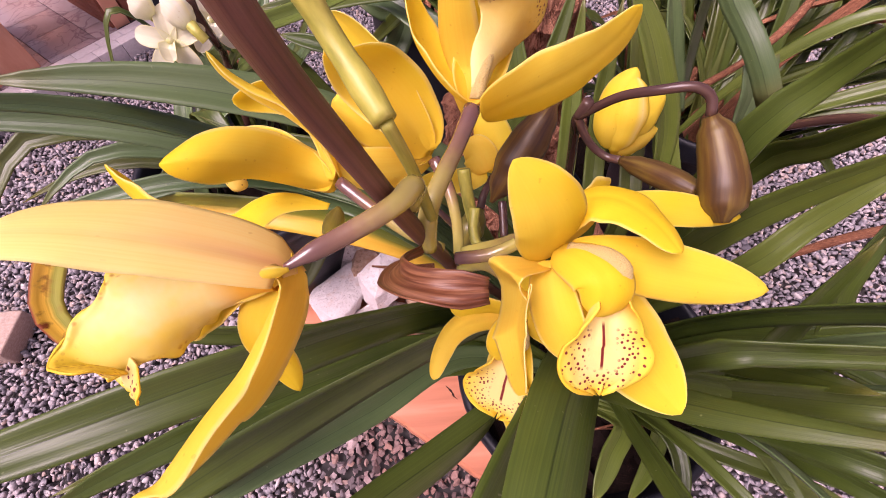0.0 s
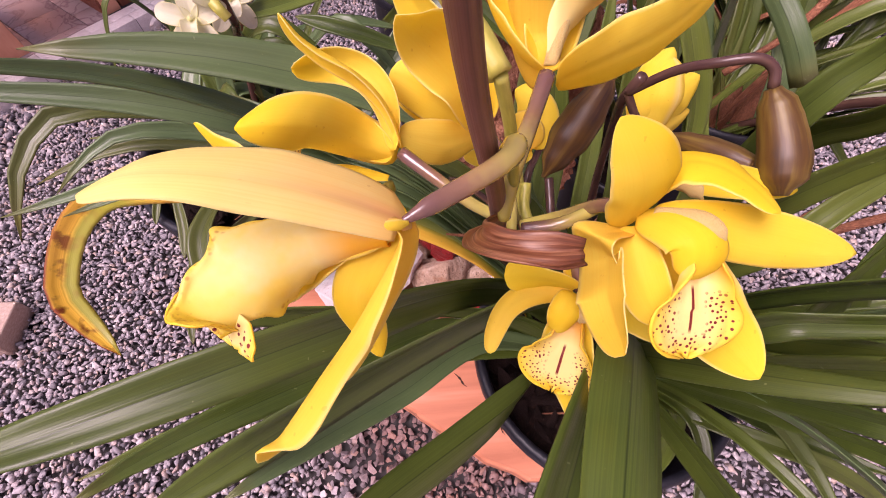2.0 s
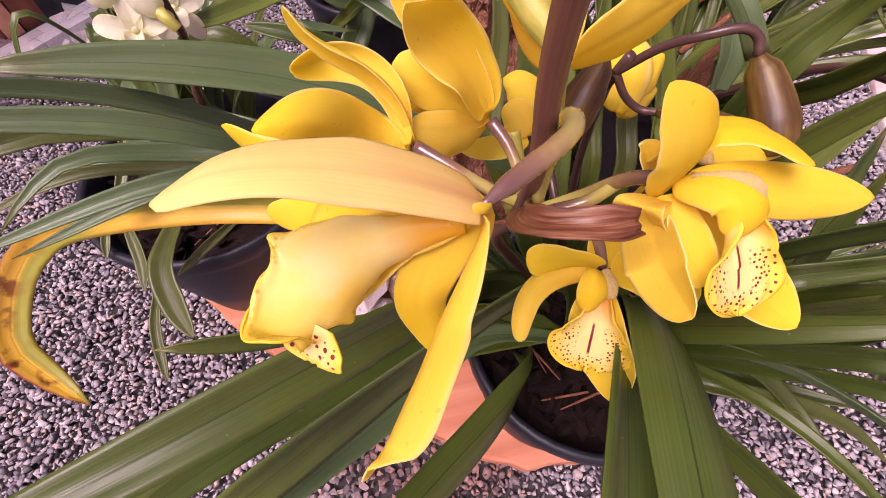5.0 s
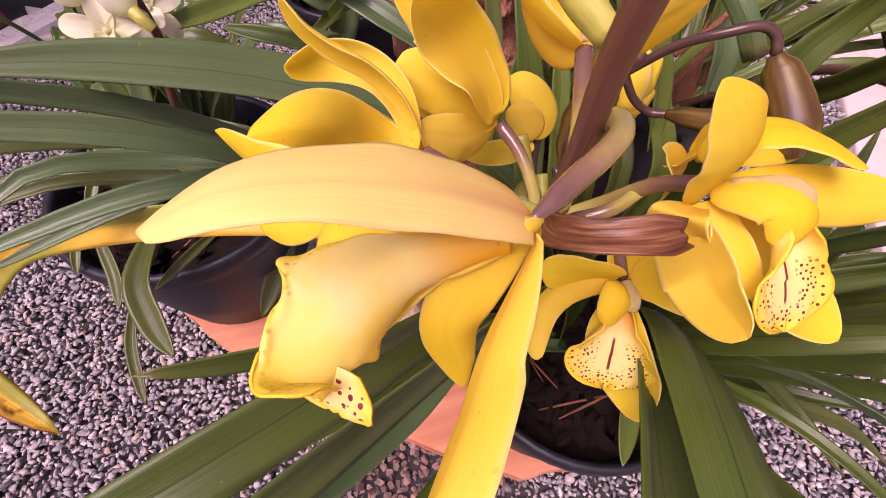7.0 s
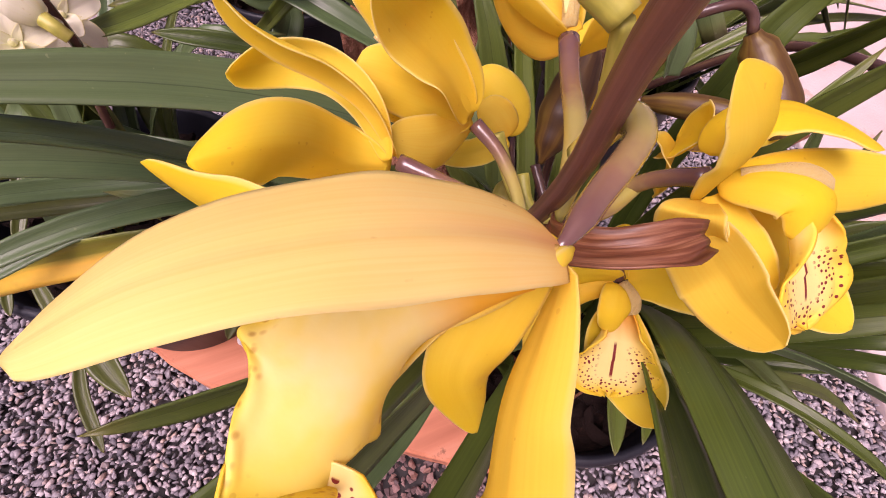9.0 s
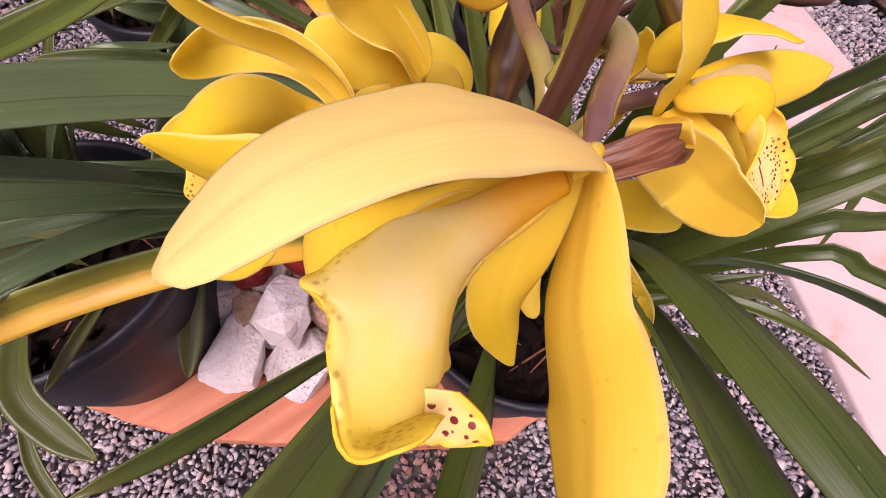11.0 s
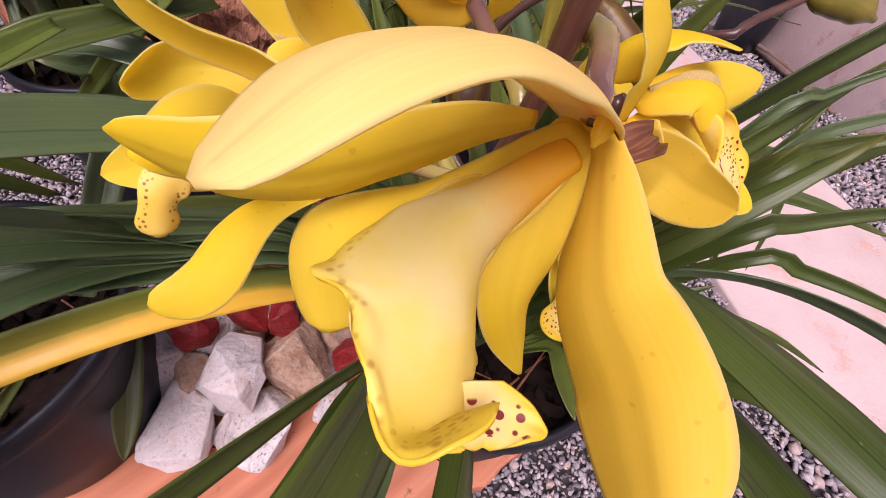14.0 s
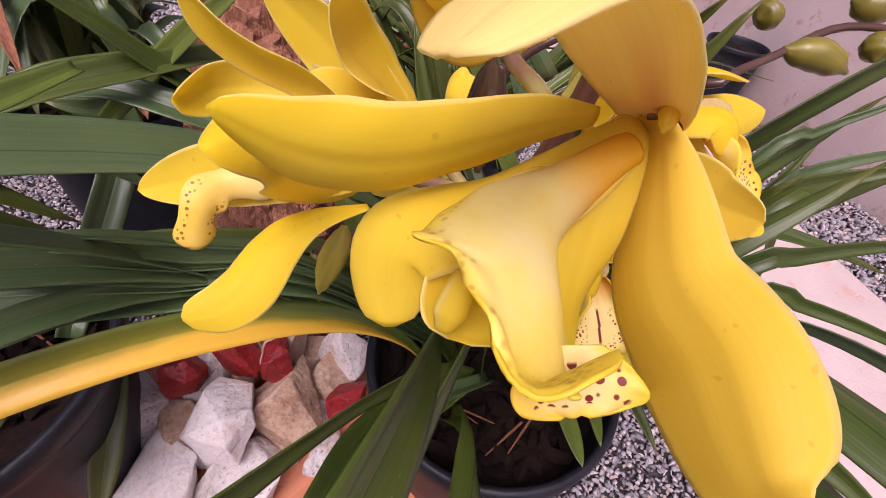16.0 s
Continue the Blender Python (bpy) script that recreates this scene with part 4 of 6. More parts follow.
leaf(plant, [(1.1, 1.9, 7.7), (-0.235, 2.113, 9.812), (-0.937, 2.308, 10.309), (-1.321, 2.349, 10.536), (-1.698, 2.590, 10.547)], 0.10, face=(0, -0.1, 1), fold=0.8, mat=M_leaf_grey)
leaf(plant, [(1.1, 1.9, 7.7), (-0.250, 2.095, 9.792), (-0.966, 2.311, 10.224), (-1.352, 2.370, 10.460), (-1.737, 2.624, 10.473)], 0.10, face=(0, -0.8, 0.8), fold=0.8, mat=M_leaf_grey)
leaf(plant, [(1.1, 1.9, 7.7), (-0.262, 2.079, 9.775), (-0.995, 2.313, 10.139), (-1.389, 2.384, 10.377), (-1.784, 2.649, 10.389)], 0.10, face=(0, -0.1, 1), fold=0.9, mat=M_leaf_grey)
leaf(plant, [(1.1, 1.9, 7.7), (-0.275, 2.062, 9.757), (-1.019, 2.321, 10.060), (-1.429, 2.394, 10.288), (-1.840, 2.661, 10.290)], 0.12, face=(0, -0.8, 0.8), fold=0.8, mat=M_leaf_grey)
leaf(plant, [(1.1, 1.9, 7.7), (-0.285, 2.048, 9.742), (-1.043, 2.329, 9.982), (-1.468, 2.404, 10.201), (-1.894, 2.676, 10.196)], 0.15, face=(0, 0.0, 1), fold=0.9, mat=M_leaf_grey)
leaf(plant, [(1.1, 1.9, 7.7), (-0.294, 2.037, 9.730), (-1.068, 2.337, 9.903), (-1.524, 2.392, 10.090), (-1.977, 2.653, 10.061)], 0.22, face=(0, -0.4, 1), fold=0.9, mat=M_leaf_grey)
leaf(plant, [(1.7, 1.5, 7.7), (1.62, 1.45, 9.4), (1.420, 1.190, 10.498), (1.515, 1.117, 10.925), (1.636, 0.984, 11.373), (1.712, 0.899, 11.615)], 0.18, (-0.8, -0.5, 0.4))
leaf(plant, [(1.8, 1.6, 7.7), (1.80, 1.75, 9.6), (1.680, 1.612, 10.882), (1.826, 1.604, 11.232), (1.832, 1.499, 11.520), (1.884, 1.416, 11.822)], 0.21, (-0.8, -0.5, 0.4), fold=0.6)
leaf(plant, [(1.8, 1.6, 7.7), (1.95, 1.85, 9.2), (2.068, 1.803, 10.412), (1.984, 1.493, 10.925), (1.859, 1.248, 11.303), (1.853, 1.070, 11.604)], 0.18, (-0.8, -0.5, 0.4))
leaf(plant, [(1.8, 1.5, 7.7), (1.90, 1.6, 8.6), (2.150, 1.375, 9.788), (2.411, 1.465, 10.199), (2.630, 1.502, 10.577), (2.839, 1.537, 10.835)], 0.19, (-0.8, -0.5, 0.4), mat=M_leaf_lime)
leaf(plant, [(1.8, 1.5, 7.7), (3.186, 1.025, 8.504), (3.207, 1.376, 9.434), (3.439, 1.750, 10.142)], 0.22, (0.1, -0.7, 0.8))
leaf(plant, [(1.8, 1.5, 7.7), (3.268, 0.844, 8.154), (3.528, 1.060, 8.644), (3.930, 1.138, 9.166)], 0.19, (0, -0.4, 1))
leaf(plant, arc((1.712, 1.273, 7.723), (1.159, 0.792, 9.796), (1.535, 0.274, 10.753), (3.044, -0.386, 11.022)), 0.210, (-0.3, -0.6, 0.8), 0.50, mat=M_leaf, twist=(-2, -7, -6))
leaf(plant, [(1.7, 1.2, 7.7), (1.298, 0.630, 10.327), (1.540, 0.523, 10.641), (2.287, 0.287, 11.026), (2.539, 0.172, 11.221)], 0.16, (-0.6, -0.4, 0.8))
leaf(plant, [(1.7, 1.2, 7.7), (1.793, 0.532, 10.710), (2.035, 0.343, 11.035), (2.226, 0.173, 11.204), (2.426, 0.001, 11.377)], 0.09, (-0.6, -0.4, 0.8), mat=M_leaf_grey)
leaf(plant, [(1.7, 1.2, 7.7), (1.607, 0.317, 10.597), (1.964, 0.189, 10.769), (2.197, -0.057, 10.923), (2.388, -0.271, 11.067)], 0.17, (-0.6, -0.4, 0.8))
leaf(plant, [(1.7, 1.2, 7.7), (1.895, 0.185, 10.055), (2.147, -0.041, 10.233), (2.523, -0.410, 10.417), (2.728, -0.717, 10.519)], 0.16, (-0.6, -0.4, 0.8))
leaf(plant, [(1.7, 1.2, 7.7), (2.214, 0.341, 10.358), (2.623, 0.227, 10.572), (3.045, -0.123, 10.797), (3.324, -0.385, 10.841)], 0.12, (-0.6, -0.4, 0.8), mat=M_leaf_grey)
leaf(plant, [(1.7, 1.1, 7.7), (2.243, 0.029, 9.673), (2.485, -0.373, 9.747), (2.715, -0.935, 9.724), (2.922, -1.438, 9.585)], 0.13, (-0.6, -0.4, 0.8))
leaf(plant, [(1.7, 1.1, 7.7), (1.660, -0.562, 9.218), (1.699, -1.030, 9.259), (1.706, -1.611, 9.110)], 0.22, (-0.6, -0.4, 0.8))
leaf(plant, arc((1.707, 1.309, 7.702), (1.624, 1.221, 9.887), (1.654, 0.613, 11.039), (3.254, -0.025, 11.715)), 0.202, (-0.3, -0.6, 0.8), 0.50, mat=M_leaf, twist=(-13, -6, -18))
leaf(plant, arc((1.6, 1.1, 7.7), (1.2, 0.7, 9.3), (1.7, 0.1, 9.9), (2.1, -0.9, 9.4)), 0.10, (0, -0.4, 1))
leaf(plant, arc((0.713, 1.383, 7.361), (0.853, 0.948, 8.311), (-0.635, 0.231, 8.327), (-1.321, -0.308, 9.309)), 0.316, (-0.3, 0, 0.9), 0.68, mat=M_leaf, twist=(-26, -120, -77))
leaf(plant, [(1.6, 1.1, 7.7), (1.932, 0.617, 8.177), (1.999, 0.190, 8.164), (1.739, -0.372, 8.045)], 0.16, (0, -0.3, 1))
leaf(plant, [(1.6, 1.1, 7.7), (2.009, 0.752, 8.262), (2.433, 0.516, 8.508), (2.749, 0.049, 8.375), (2.877, -0.541, 8.272)], 0.16, (0, -0.3, 1))
leaf(plant, [(1.4, 1.0, 7.6), (1.782, 0.730, 7.610), (1.561, 0.410, 7.645), (1.289, 0.025, 7.639)], 0.24, mat=M_leaf_lime)
leaf(plant, [(1.5, 1.0, 7.6), (2.150, 0.732, 7.611), (1.965, 0.334, 7.597), (1.623, 0.004, 7.626)], 0.19, mat=M_leaf_lime)
leaf(plant, [(2.0, 1.5, 7.7), (2.523, 1.272, 8.424), (3.042, 1.144, 8.816), (3.483, 1.013, 9.205), (3.834, 0.881, 9.359)], 0.17)
leaf(plant, [(2.0, 1.6, 7.7), (2.707, 1.413, 8.158), (3.371, 1.359, 8.478), (3.906, 1.281, 8.902), (4.336, 1.233, 9.108)], 0.17, mat=M_leaf_lime)
leaf(plant, [(1.9, 1.2, 7.7), (2.813, 0.594, 7.642), (3.112, 0.217, 7.996), (3.577, -0.140, 8.244)], 0.16)
leaf(plant, [(1.9, 1.2, 7.7), (2.946, 0.737, 7.733), (3.398, 0.424, 8.126), (3.610, 0.224, 8.473)], 0.19)
leaf(plant, [(1.1, 2.0, 7.7), (0.1, 2.5, 8.8), (-0.9, 2.6, 9.6), (-1.9, 2.5, 10.0), (-3.2, 2.1, 9.9)], 0.17, face=(0, -0.4, 1), mat=M_leaf_grey)
leaf(plant, [(1.1, 2.0, 7.7), (0.1, 2.3, 8.9), (-0.9, 2.35, 9.9), (-1.9, 2.2, 10.3), (-3.2, 1.8, 10.3)], 0.16, face=(0, -0.4, 1), mat=M_leaf_grey)

# tips hanging over the walkway
leaf(plant, [(2.0, 1.3, 7.8), (3.2, 0.8, 9.5), (4.1, 0.25, 9.55), (4.44, -0.05, 8.94), (4.25, -0.30, 8.15)], 0.30, (-0.6, -0.6, 0.4), 0.5, taper=0.55)
leaf(plant, [(2.0, 1.4, 7.8), (2.7, 0.9, 9.3), (3.15, 0.35, 9.40), (3.25, 0.20, 9.01), (3.47, 0.03, 8.48)], 0.20, (-0.6, -0.6, 0.4), 0.5, taper=0.55)

# ---- flowers ----
def tepal_profile(p, q):
    top = p**p * q**q / (p + q) ** (p + q)

    def f(v):
        v = min(max(v, 0.0), 0.9995)
        return v**p * (1 - v) ** q / top * 0.97 + 0.20 * (1 - v) ** 4
    return f


def tepal(flower, pts, width, face, cup=0.25, mat=None, twist=(0, 0), curl=0.0, ruffle=0.07, label="", shape=(0.55, 0.60), lean=0.0):
    def section(x, v):
        return cup * (x * x - 0.35) + curl * x * abs(x) * v - 0.03 * math.exp(-(x * 6) ** 2)
    seed = len(bpy.data.objects)
    bm = ribbon(pts, width, face, tepal_profile(*shape), section, 44, 20, twist, ruffle, seed, lean)
    return part("petal", bm, mat or M_petal, flower, label, thick=0.0004)


def lip(flower, root, ahead, down, length, width, droop=0.6, name="lip"):
    """Three-lobed lip: a trough whose side lobes rise round the column, then a round, frilled front lobe that bends down.
    ahead: the way it points; down: away from its open side."""
    f = Vector(ahead).normalized()
    n = -Vector(down)
    n = (n - n.dot(f) * f).normalized()
    s = f.cross(n)
    bm = bmesh.new()
    uvl = bm.loops.layers.uv.new("UVMap")
    rows = []
    nu, nv = 34, 30
    for i in range(nu + 1):
        u = i / nu
        bend = max(0.0, (u - 0.50) / 0.50)
        ang = droop * bend * 1.5
        along = length * (min(u, 0.50) + 0.50 * (math.sin(ang) / max(droop * 1.5, 1e-6) if bend else 0))
        sink = -length * 0.50 * ((1 - math.cos(ang)) / max(droop * 1.5, 1e-6)) if bend else 0.0
        nn = n * math.cos(ang) + f * math.sin(ang)
        front = math.sqrt(max(0.0, 1 - ((u - 0.70) / 0.302) ** 2))
        sides = 0.30 + 0.52 * math.sin(math.pi * min(1.0, u / 0.80)) if u < 0.62 else 0.0
        w = width * max(front, sides * (1 if u < 0.5 else 1 - (u - 0.5) / 0.12), 0.03)
        open_ = min(1, max(0, (u - 0.30) / 0.28))
        roll = 1.75 * (1 - open_) + 0.35
        row = []
        for j in range(nv + 1):
            x = 2 * j / nv - 1
            a = roll * x
            lat, rise = math.sin(a) / roll, (1 - math.cos(a)) / roll
            edge = max(abs(x), max(0.0, (u - 0.70) / 0.30))
            fr = 0.085 * open_ * edge**5 * (math.sin(10.5 * x + 9 * u) + 0.5 * math.sin(23 * x + 4))
            keel = 0.05 * math.exp(-(x * 9) ** 2) * (0.25 < u < 0.6)
            q = Vector(root) + f * along + n * sink + s * (lat * w * 0.5) + nn * (rise * w * 0.5 + (fr + keel) * width * 0.5)
            row.append((bm.verts.new(q * DM), (j / nv, u)))
        rows.append(row)
    for a, b in zip(rows, rows[1:]):
        for (c, cu), (d, du), (e, eu), (g2, gu) in zip(a, a[1:], b[1:], b):
            fc = bm.faces.new((c, d, e, g2))
            for lp, w in zip(fc.loops, (cu, du, eu, gu)):
                lp[uvl].uv = w
    ob = part(name, bm, M_lip, flower, "cream lip freckled with dark red", thick=0.0007)
    ob.data.materials.append(M_lip_back)
    ob.modifiers[0].material_offset = 1
    return ob


def arched_lip(flower, pts, face, one, other, rolls, frill=0.07, label=""):
    """Lip along a bowed spine. face: towards its open side. one, other: half arcs either side of the spine at the foot, the tube, the side lobe, the bay,
    the shoulder, the front lobe and its end; rolls: half angles of the trough at the foot, the side lobes, the shoulder and the end."""
    nu, nv = 84, 56
    line = spline(pts, nu)
    tan, nor = frames(line, face)
    places = (0, 0.26, 0.56, 0.72, 0.83, 0.94, 1.0)
    bm = bmesh.new()
    uvl = bm.loops.layers.uv.new("UVMap")
    rows = []
    for i, p in enumerate(line):
        u = i / nu
        wide = [sum(evenly(list(zip(places, w)), min(1.0, max(0.0, u + k * 0.0167))) for k in (-2, -1, 0, 1, 2)) / 5 for w in (other, one)]
        round_end = math.sqrt(max(0.004, 1 - ((u - 0.90) / 0.10) ** 2)) if u > 0.90 else 1.0
        r = sum(evenly(list(zip((0, 0.53, 0.84, 1), rolls)), min(1.0, max(0.0, u + k * 0.0167))) for k in range(-4, 5)) / 9
        r = r if abs(r) > 0.05 else 0.05
        side = tan[i].cross(nor[i])
        row = []
        for j in range(nv + 1):
            x = 2 * j / nv - 1
            a = r * x
            edge = abs(x) ** 6 * min(1, max(0, (u - 0.22) * 4), max(0, (0.98 - u) * 6))
            fr = frill * edge * (math.sin(34 * u + 3 * x) + 0.8 * math.sin(17 * x * u + 2) + 0.6 * math.sin(67 * u - 11 * x))
            w = wide[x > 0] * round_end * (1 + 0.35 * frill * edge * math.sin(58 * u + 9 * x))
            lat, rise = math.sin(a) / r * w, (1 - math.cos(a)) / r * w
            up = nor[i] * math.cos(a) - side * math.sin(a)
            q = p + side * lat + nor[i] * rise + up * fr * 0.11
            row.append((bm.verts.new(q * DM), (j / nv, u)))
        rows.append(row)
    for a, b in zip(rows, rows[1:]):
        for (c, cu), (d, du), (e, eu), (g2, gu) in zip(a, a[1:], b[1:], b):
            fc = bm.faces.new((c, d, e, g2))
            for lp, w in zip(fc.loops, (cu, du, eu, gu)):
                lp[uvl].uv = w
    ob = part("lip", bm, M_lip_inside, flower, label, thick=0.0006)
    ob.data.materials.append(M_lip_back)
    ob.modifiers[0].material_offset = 1
    return ob


def stem(owner, pts, radii, mat, name="pedicel", label="", n=18):
    return part(name, tube(pts, radii, n, 12), mat, owner, label)


scape = part("flower_stem", tube([(1.1, 1.7, 7.7), (0.55, 1.65, 9.0), (0.08, 1.40, 10.1), (0.0, 1.08, 10.8), (-0.10, 0.84, 11.42), (-0.20, 0.72, 11.9), (-0.25, 0.62, 12.22), (-0.27, 0.56, 12.5), (-0.27, 0.5, 12.9)], [0.046, 0.042, 0.038, 0.034, 0.033, 0.032], 44, 14), M_scape, plant, "stout brown flower stem")


def flower(root, cap, bow, label):
    r, t = Vector(root), Vector(cap)
    mid = (r + t) / 2 + Vector(bow)
    return part("flower", tube([r, mid, t], [0.026, 0.028, 0.032, 0.034, 0.004], 14, 12), M_column, plant, label)


# near bloom, seen from above and behind its lip
F = flower((-0.42, 0.57, 11.625), (-0.79, 0.585, 11.49), (0, 0.03, -0.01), "yellow bloom turned away, pale outer sepal")
tepal(F, arc((-0.398, 0.534, 11.710), (-0.320, 0.557, 11.625), (-0.734, 0.533, 12.064), (-0.985, 0.506, 11.916)), 0.210, (0.15, -0.45, 0.8), -0.22, M_petal_pale, twist=(-30, -56, 1), curl=0.10, shape=(0.33, 0.40), lean=0.21, ruffle=0.05)
tepal(F, [(-0.408, 0.540, 11.699), (-0.392, 0.501, 11.660), (-0.505, 0.364, 11.518), (-0.597, 0.230, 11.502), (-0.698, 0.114, 11.466), (-0.745, 0.081, 11.506)], 0.292, (-0.95, 0.32, 0.06), -0.39, M_petal_gold, twist=(-5, 2, 9), curl=0.24, shape=(1.04, 0.70), lean=0.25, ruffle=0.05)
tepal(F, arc((-0.378, 0.579, 11.683), (-0.654, 0.456, 11.390), (-0.545, 0.498, 11.379), (-0.523, 0.398, 11.121)), 0.154, (-0.7, -0.35, 0.5), -0.22, twist=(-4, 71, -3), curl=0.25, shape=(0.59, 0.67), lean=0.00)
tepal(F, arc((-0.438, 0.622, 11.672), (-0.641, 0.746, 11.669), (-0.802, 0.747, 11.532), (-0.992, 0.962, 11.679)), 0.214, (-0.35, -0.48, 0.45), -0.34, twist=(47, 49, -0), curl=0.02, shape=(0.99, 0.62), lean=-0.03)
tepal(F, arc((-0.404, 0.550, 11.680), (-0.758, 0.653, 11.411), (-0.800, 0.860, 11.582), (-0.853, 0.689, 11.306)), 0.216, (-0.45, -0.45, 0.5), -0.30, twist=(-20, -4, -28), curl=-0.02, shape=(0.65, 0.35), lean=-0.01)
arched_lip(F, [(-0.434, 0.524, 11.659), (-0.649, 0.554, 11.626), (-0.801, 0.455, 11.610), (-0.910, 0.381, 11.600), (-0.832, 0.338, 11.638)], (-0.153, 0.655, -0.740), (0.060, 0.166, 0.170, 0.096, 0.084, 0.126, 0.092), (0.093, 0.064, 0.194, 0.098, 0.050, 0.055, 0.05), (2.509, 1.416, -0.186, 0.6), label="cream lip with a yellow freckled rim")
tepal(F, [(-0.52, 0.60, 11.575), (-0.64, 0.612, 11.50), (-0.74, 0.59, 11.425), (-0.808, 0.55, 11.375)], 0.20, (-0.55, -0.45, 0.7), 0.35, M_petal, shape=(0.5, 0.25), ruffle=0.08, label="inner side lobe of the lip")
part("front_lobe", ribbon([(-0.798, 0.384, 11.560), (-0.813, 0.364, 11.541), (-0.828, 0.345, 11.518), (-0.836, 0.330, 11.494)], 0.165, (-0.55, -0.45, 0.70), lambda v: (0.40 + 0.68 * math.sin(math.pi * min(1, v * 1.5) / 2)) * (1 if v < 0.65 else math.sqrt(max(0.08, 1 - ((v - 0.65) / 0.36) ** 2))), lambda x, v: 0.12 * x * x + 0.07 * math.sin(9 * x) * v * v, 30, 28, ruffle=0.05, seed=5), M_apron, F, "yellow front lobe of the lip with dark red dots", thick=0.0005)
part("anther", tube([(-0.78, 0.587, 11.50), (-0.808, 0.580, 11.468), (-0.836, 0.569, 11.422)], [0.022, 0.028, 0.031, 0.018], 12, 12), M_petal, F, "golden tip of the column")
part("sepal_base", tube([(-0.478, 0.495, 11.718), (-0.435, 0.508, 11.726), (-0.375, 0.532, 11.705)], [0.004, 0.014, 0.017, 0.015, 0.006], 18, 14), M_petal, F, "cream rolled foot of the upper sepal")
stem(F, [(-0.395, 0.54, 11.695), (-0.34, 0.57, 11.70), (-0.26, 0.62, 11.695), (-0.17, 0.67, 11.70), (-0.105, 0.72, 11.70), (-0.07, 0.80, 11.66), (-0.09, 0.86, 11.50)], [0.010, 0.027, 0.029, 0.030, 0.036, 0.036, 0.030], M_pedicel, "pedicel", n=30)

# bloom beyond it, facing the far pot
F = flower((-0.50, 1.37, 11.16), (-0.84, 1.50, 11.24), (0, 0.03, 0.02), "yellow bloom in profile with a golden back")
tepal(F, arc((-0.452, 1.304, 11.145), (-0.772, 1.442, 11.162), (-0.636, 1.180, 11.500), (-0.976, 1.119, 11.513)), 0.265, (-0.3, 0.9, -0.7), 0.67, M_petal, twist=(24, -38, 24), curl=-0.07, shape=(0.52, 0.57), lean=0.10, ruffle=0.03)
tepal(F, arc((-0.429, 1.312, 11.167), (-0.485, 1.490, 11.514), (-0.745, 1.464, 11.457), (-0.819, 1.517, 11.678)), 0.122, (-0.9, -0.35, 0.35), 0.58, twist=(17, 18, -2), curl=-0.09, shape=(0.70, 0.49), lean=0.05)
tepal(F, arc((-0.465, 1.291, 11.180), (-0.436, 1.540, 11.350), (-0.601, 1.766, 11.337), (-0.881, 1.625, 11.374)), 0.169, (-0.44, -0.9, 0.6), 0.40, twist=(-10, 38, -29), curl=0.08, shape=(0.69, 0.32), lean=-0.02)
tepal(F, arc((-0.500, 1.227, 11.078), (-0.925, 1.360, 11.122), (-0.855, 1.117, 10.956), (-1.121, 1.258, 10.940)), 0.174, (-0.4, -0.5, 0.8), -0.21, twist=(-29, 27, -11), curl=0.02, shape=(0.98, 0.43), lean=-0.05)
tepal(F, arc((-0.471, 1.291, 11.151), (-0.652, 1.459, 11.181), (-0.831, 1.587, 11.134), (-1.041, 1.729, 11.058)), 0.235, (-0.4, -0.7, 0.6), 0.17, twist=(1, 1, 2), curl=0.00, shape=(0.60, 0.63), lean=0.01)
part("lip", ribbon([(-0.58, 1.33, 11.17), (-0.805, 1.456, 11.159), (-0.885, 1.465, 11.156), (-0.934, 1.449, 11.134), (-0.971, 1.433, 11.082), (-0.997, 1.418, 11.012)], 0.15, (-0.2, -0.9, 0.5), lambda v: (0.8 + 0.12 * math.sin(21 * v)) * (1 if v < 0.88 else math.sqrt(max(0.02, 1 - ((v - 0.88) / 0.125) ** 2))), lambda x, v: -0.4 * x * x, 34, 18, ruffle=0.16, seed=2), M_front_lobe, F, "yellow lip with red-brown dots", thick=0.0005)
stem(F, [(-0.43, 1.28, 11.17), (-0.30, 1.16, 11.14), (-0.15, 1.05, 11.08), (0.0, 1.0, 11.0)], [0.032, 0.028, 0.026, 0.026], M_pedicel)

# bloom behind that one
F = flower((-0.05, 1.57, 11.04), (-0.36, 1.76, 11.33), (0, 0.02, 0.03), "yellow bloom with broad overlapping petals")
tepal(F, arc((-0.029, 1.539, 11.052), (-0.145, 1.605, 11.409), (-0.257, 1.702, 11.347), (-0.397, 1.544, 11.627)), 0.373, (-0.5, -0.7, 0.5), 0.34, twist=(-42, 0, -34), curl=0.01, shape=(0.65, 0.78), lean=-0.00)
tepal(F, arc((-0.020, 1.547, 11.021), (-0.176, 1.515, 10.989), (-0.206, 1.394, 11.061), (-0.440, 1.360, 11.209)), 0.224, (-0.2, -0.7, 0.7), -0.32, M_petal_gold, twist=(6, -3, -4), curl=-0.01, shape=(0.66, 0.52), lean=-0.00)
tepal(F, arc((-0.02, 1.55, 11.03), (-0.16, 1.56, 11.16), (-0.32, 1.60, 11.25), (-0.46, 1.66, 11.30)), 0.26, (-0.2, -0.8, 0.6), -0.3, shape=(0.6, 0.4))
tepal(F, arc((-0.02, 1.58, 11.04), (-0.14, 1.75, 11.22), (-0.28, 1.88, 11.42), (-0.42, 1.95, 11.56)), 0.26, (-0.5, -0.7, 0.3), 0.3)
tepal(F, arc((-0.02, 1.55, 11.02), (-0.18, 1.62, 11.05), (-0.32, 1.68, 11.10), (-0.46, 1.72, 11.14)), 0.22, (-0.1, -0.5, 0.9), 0.2)
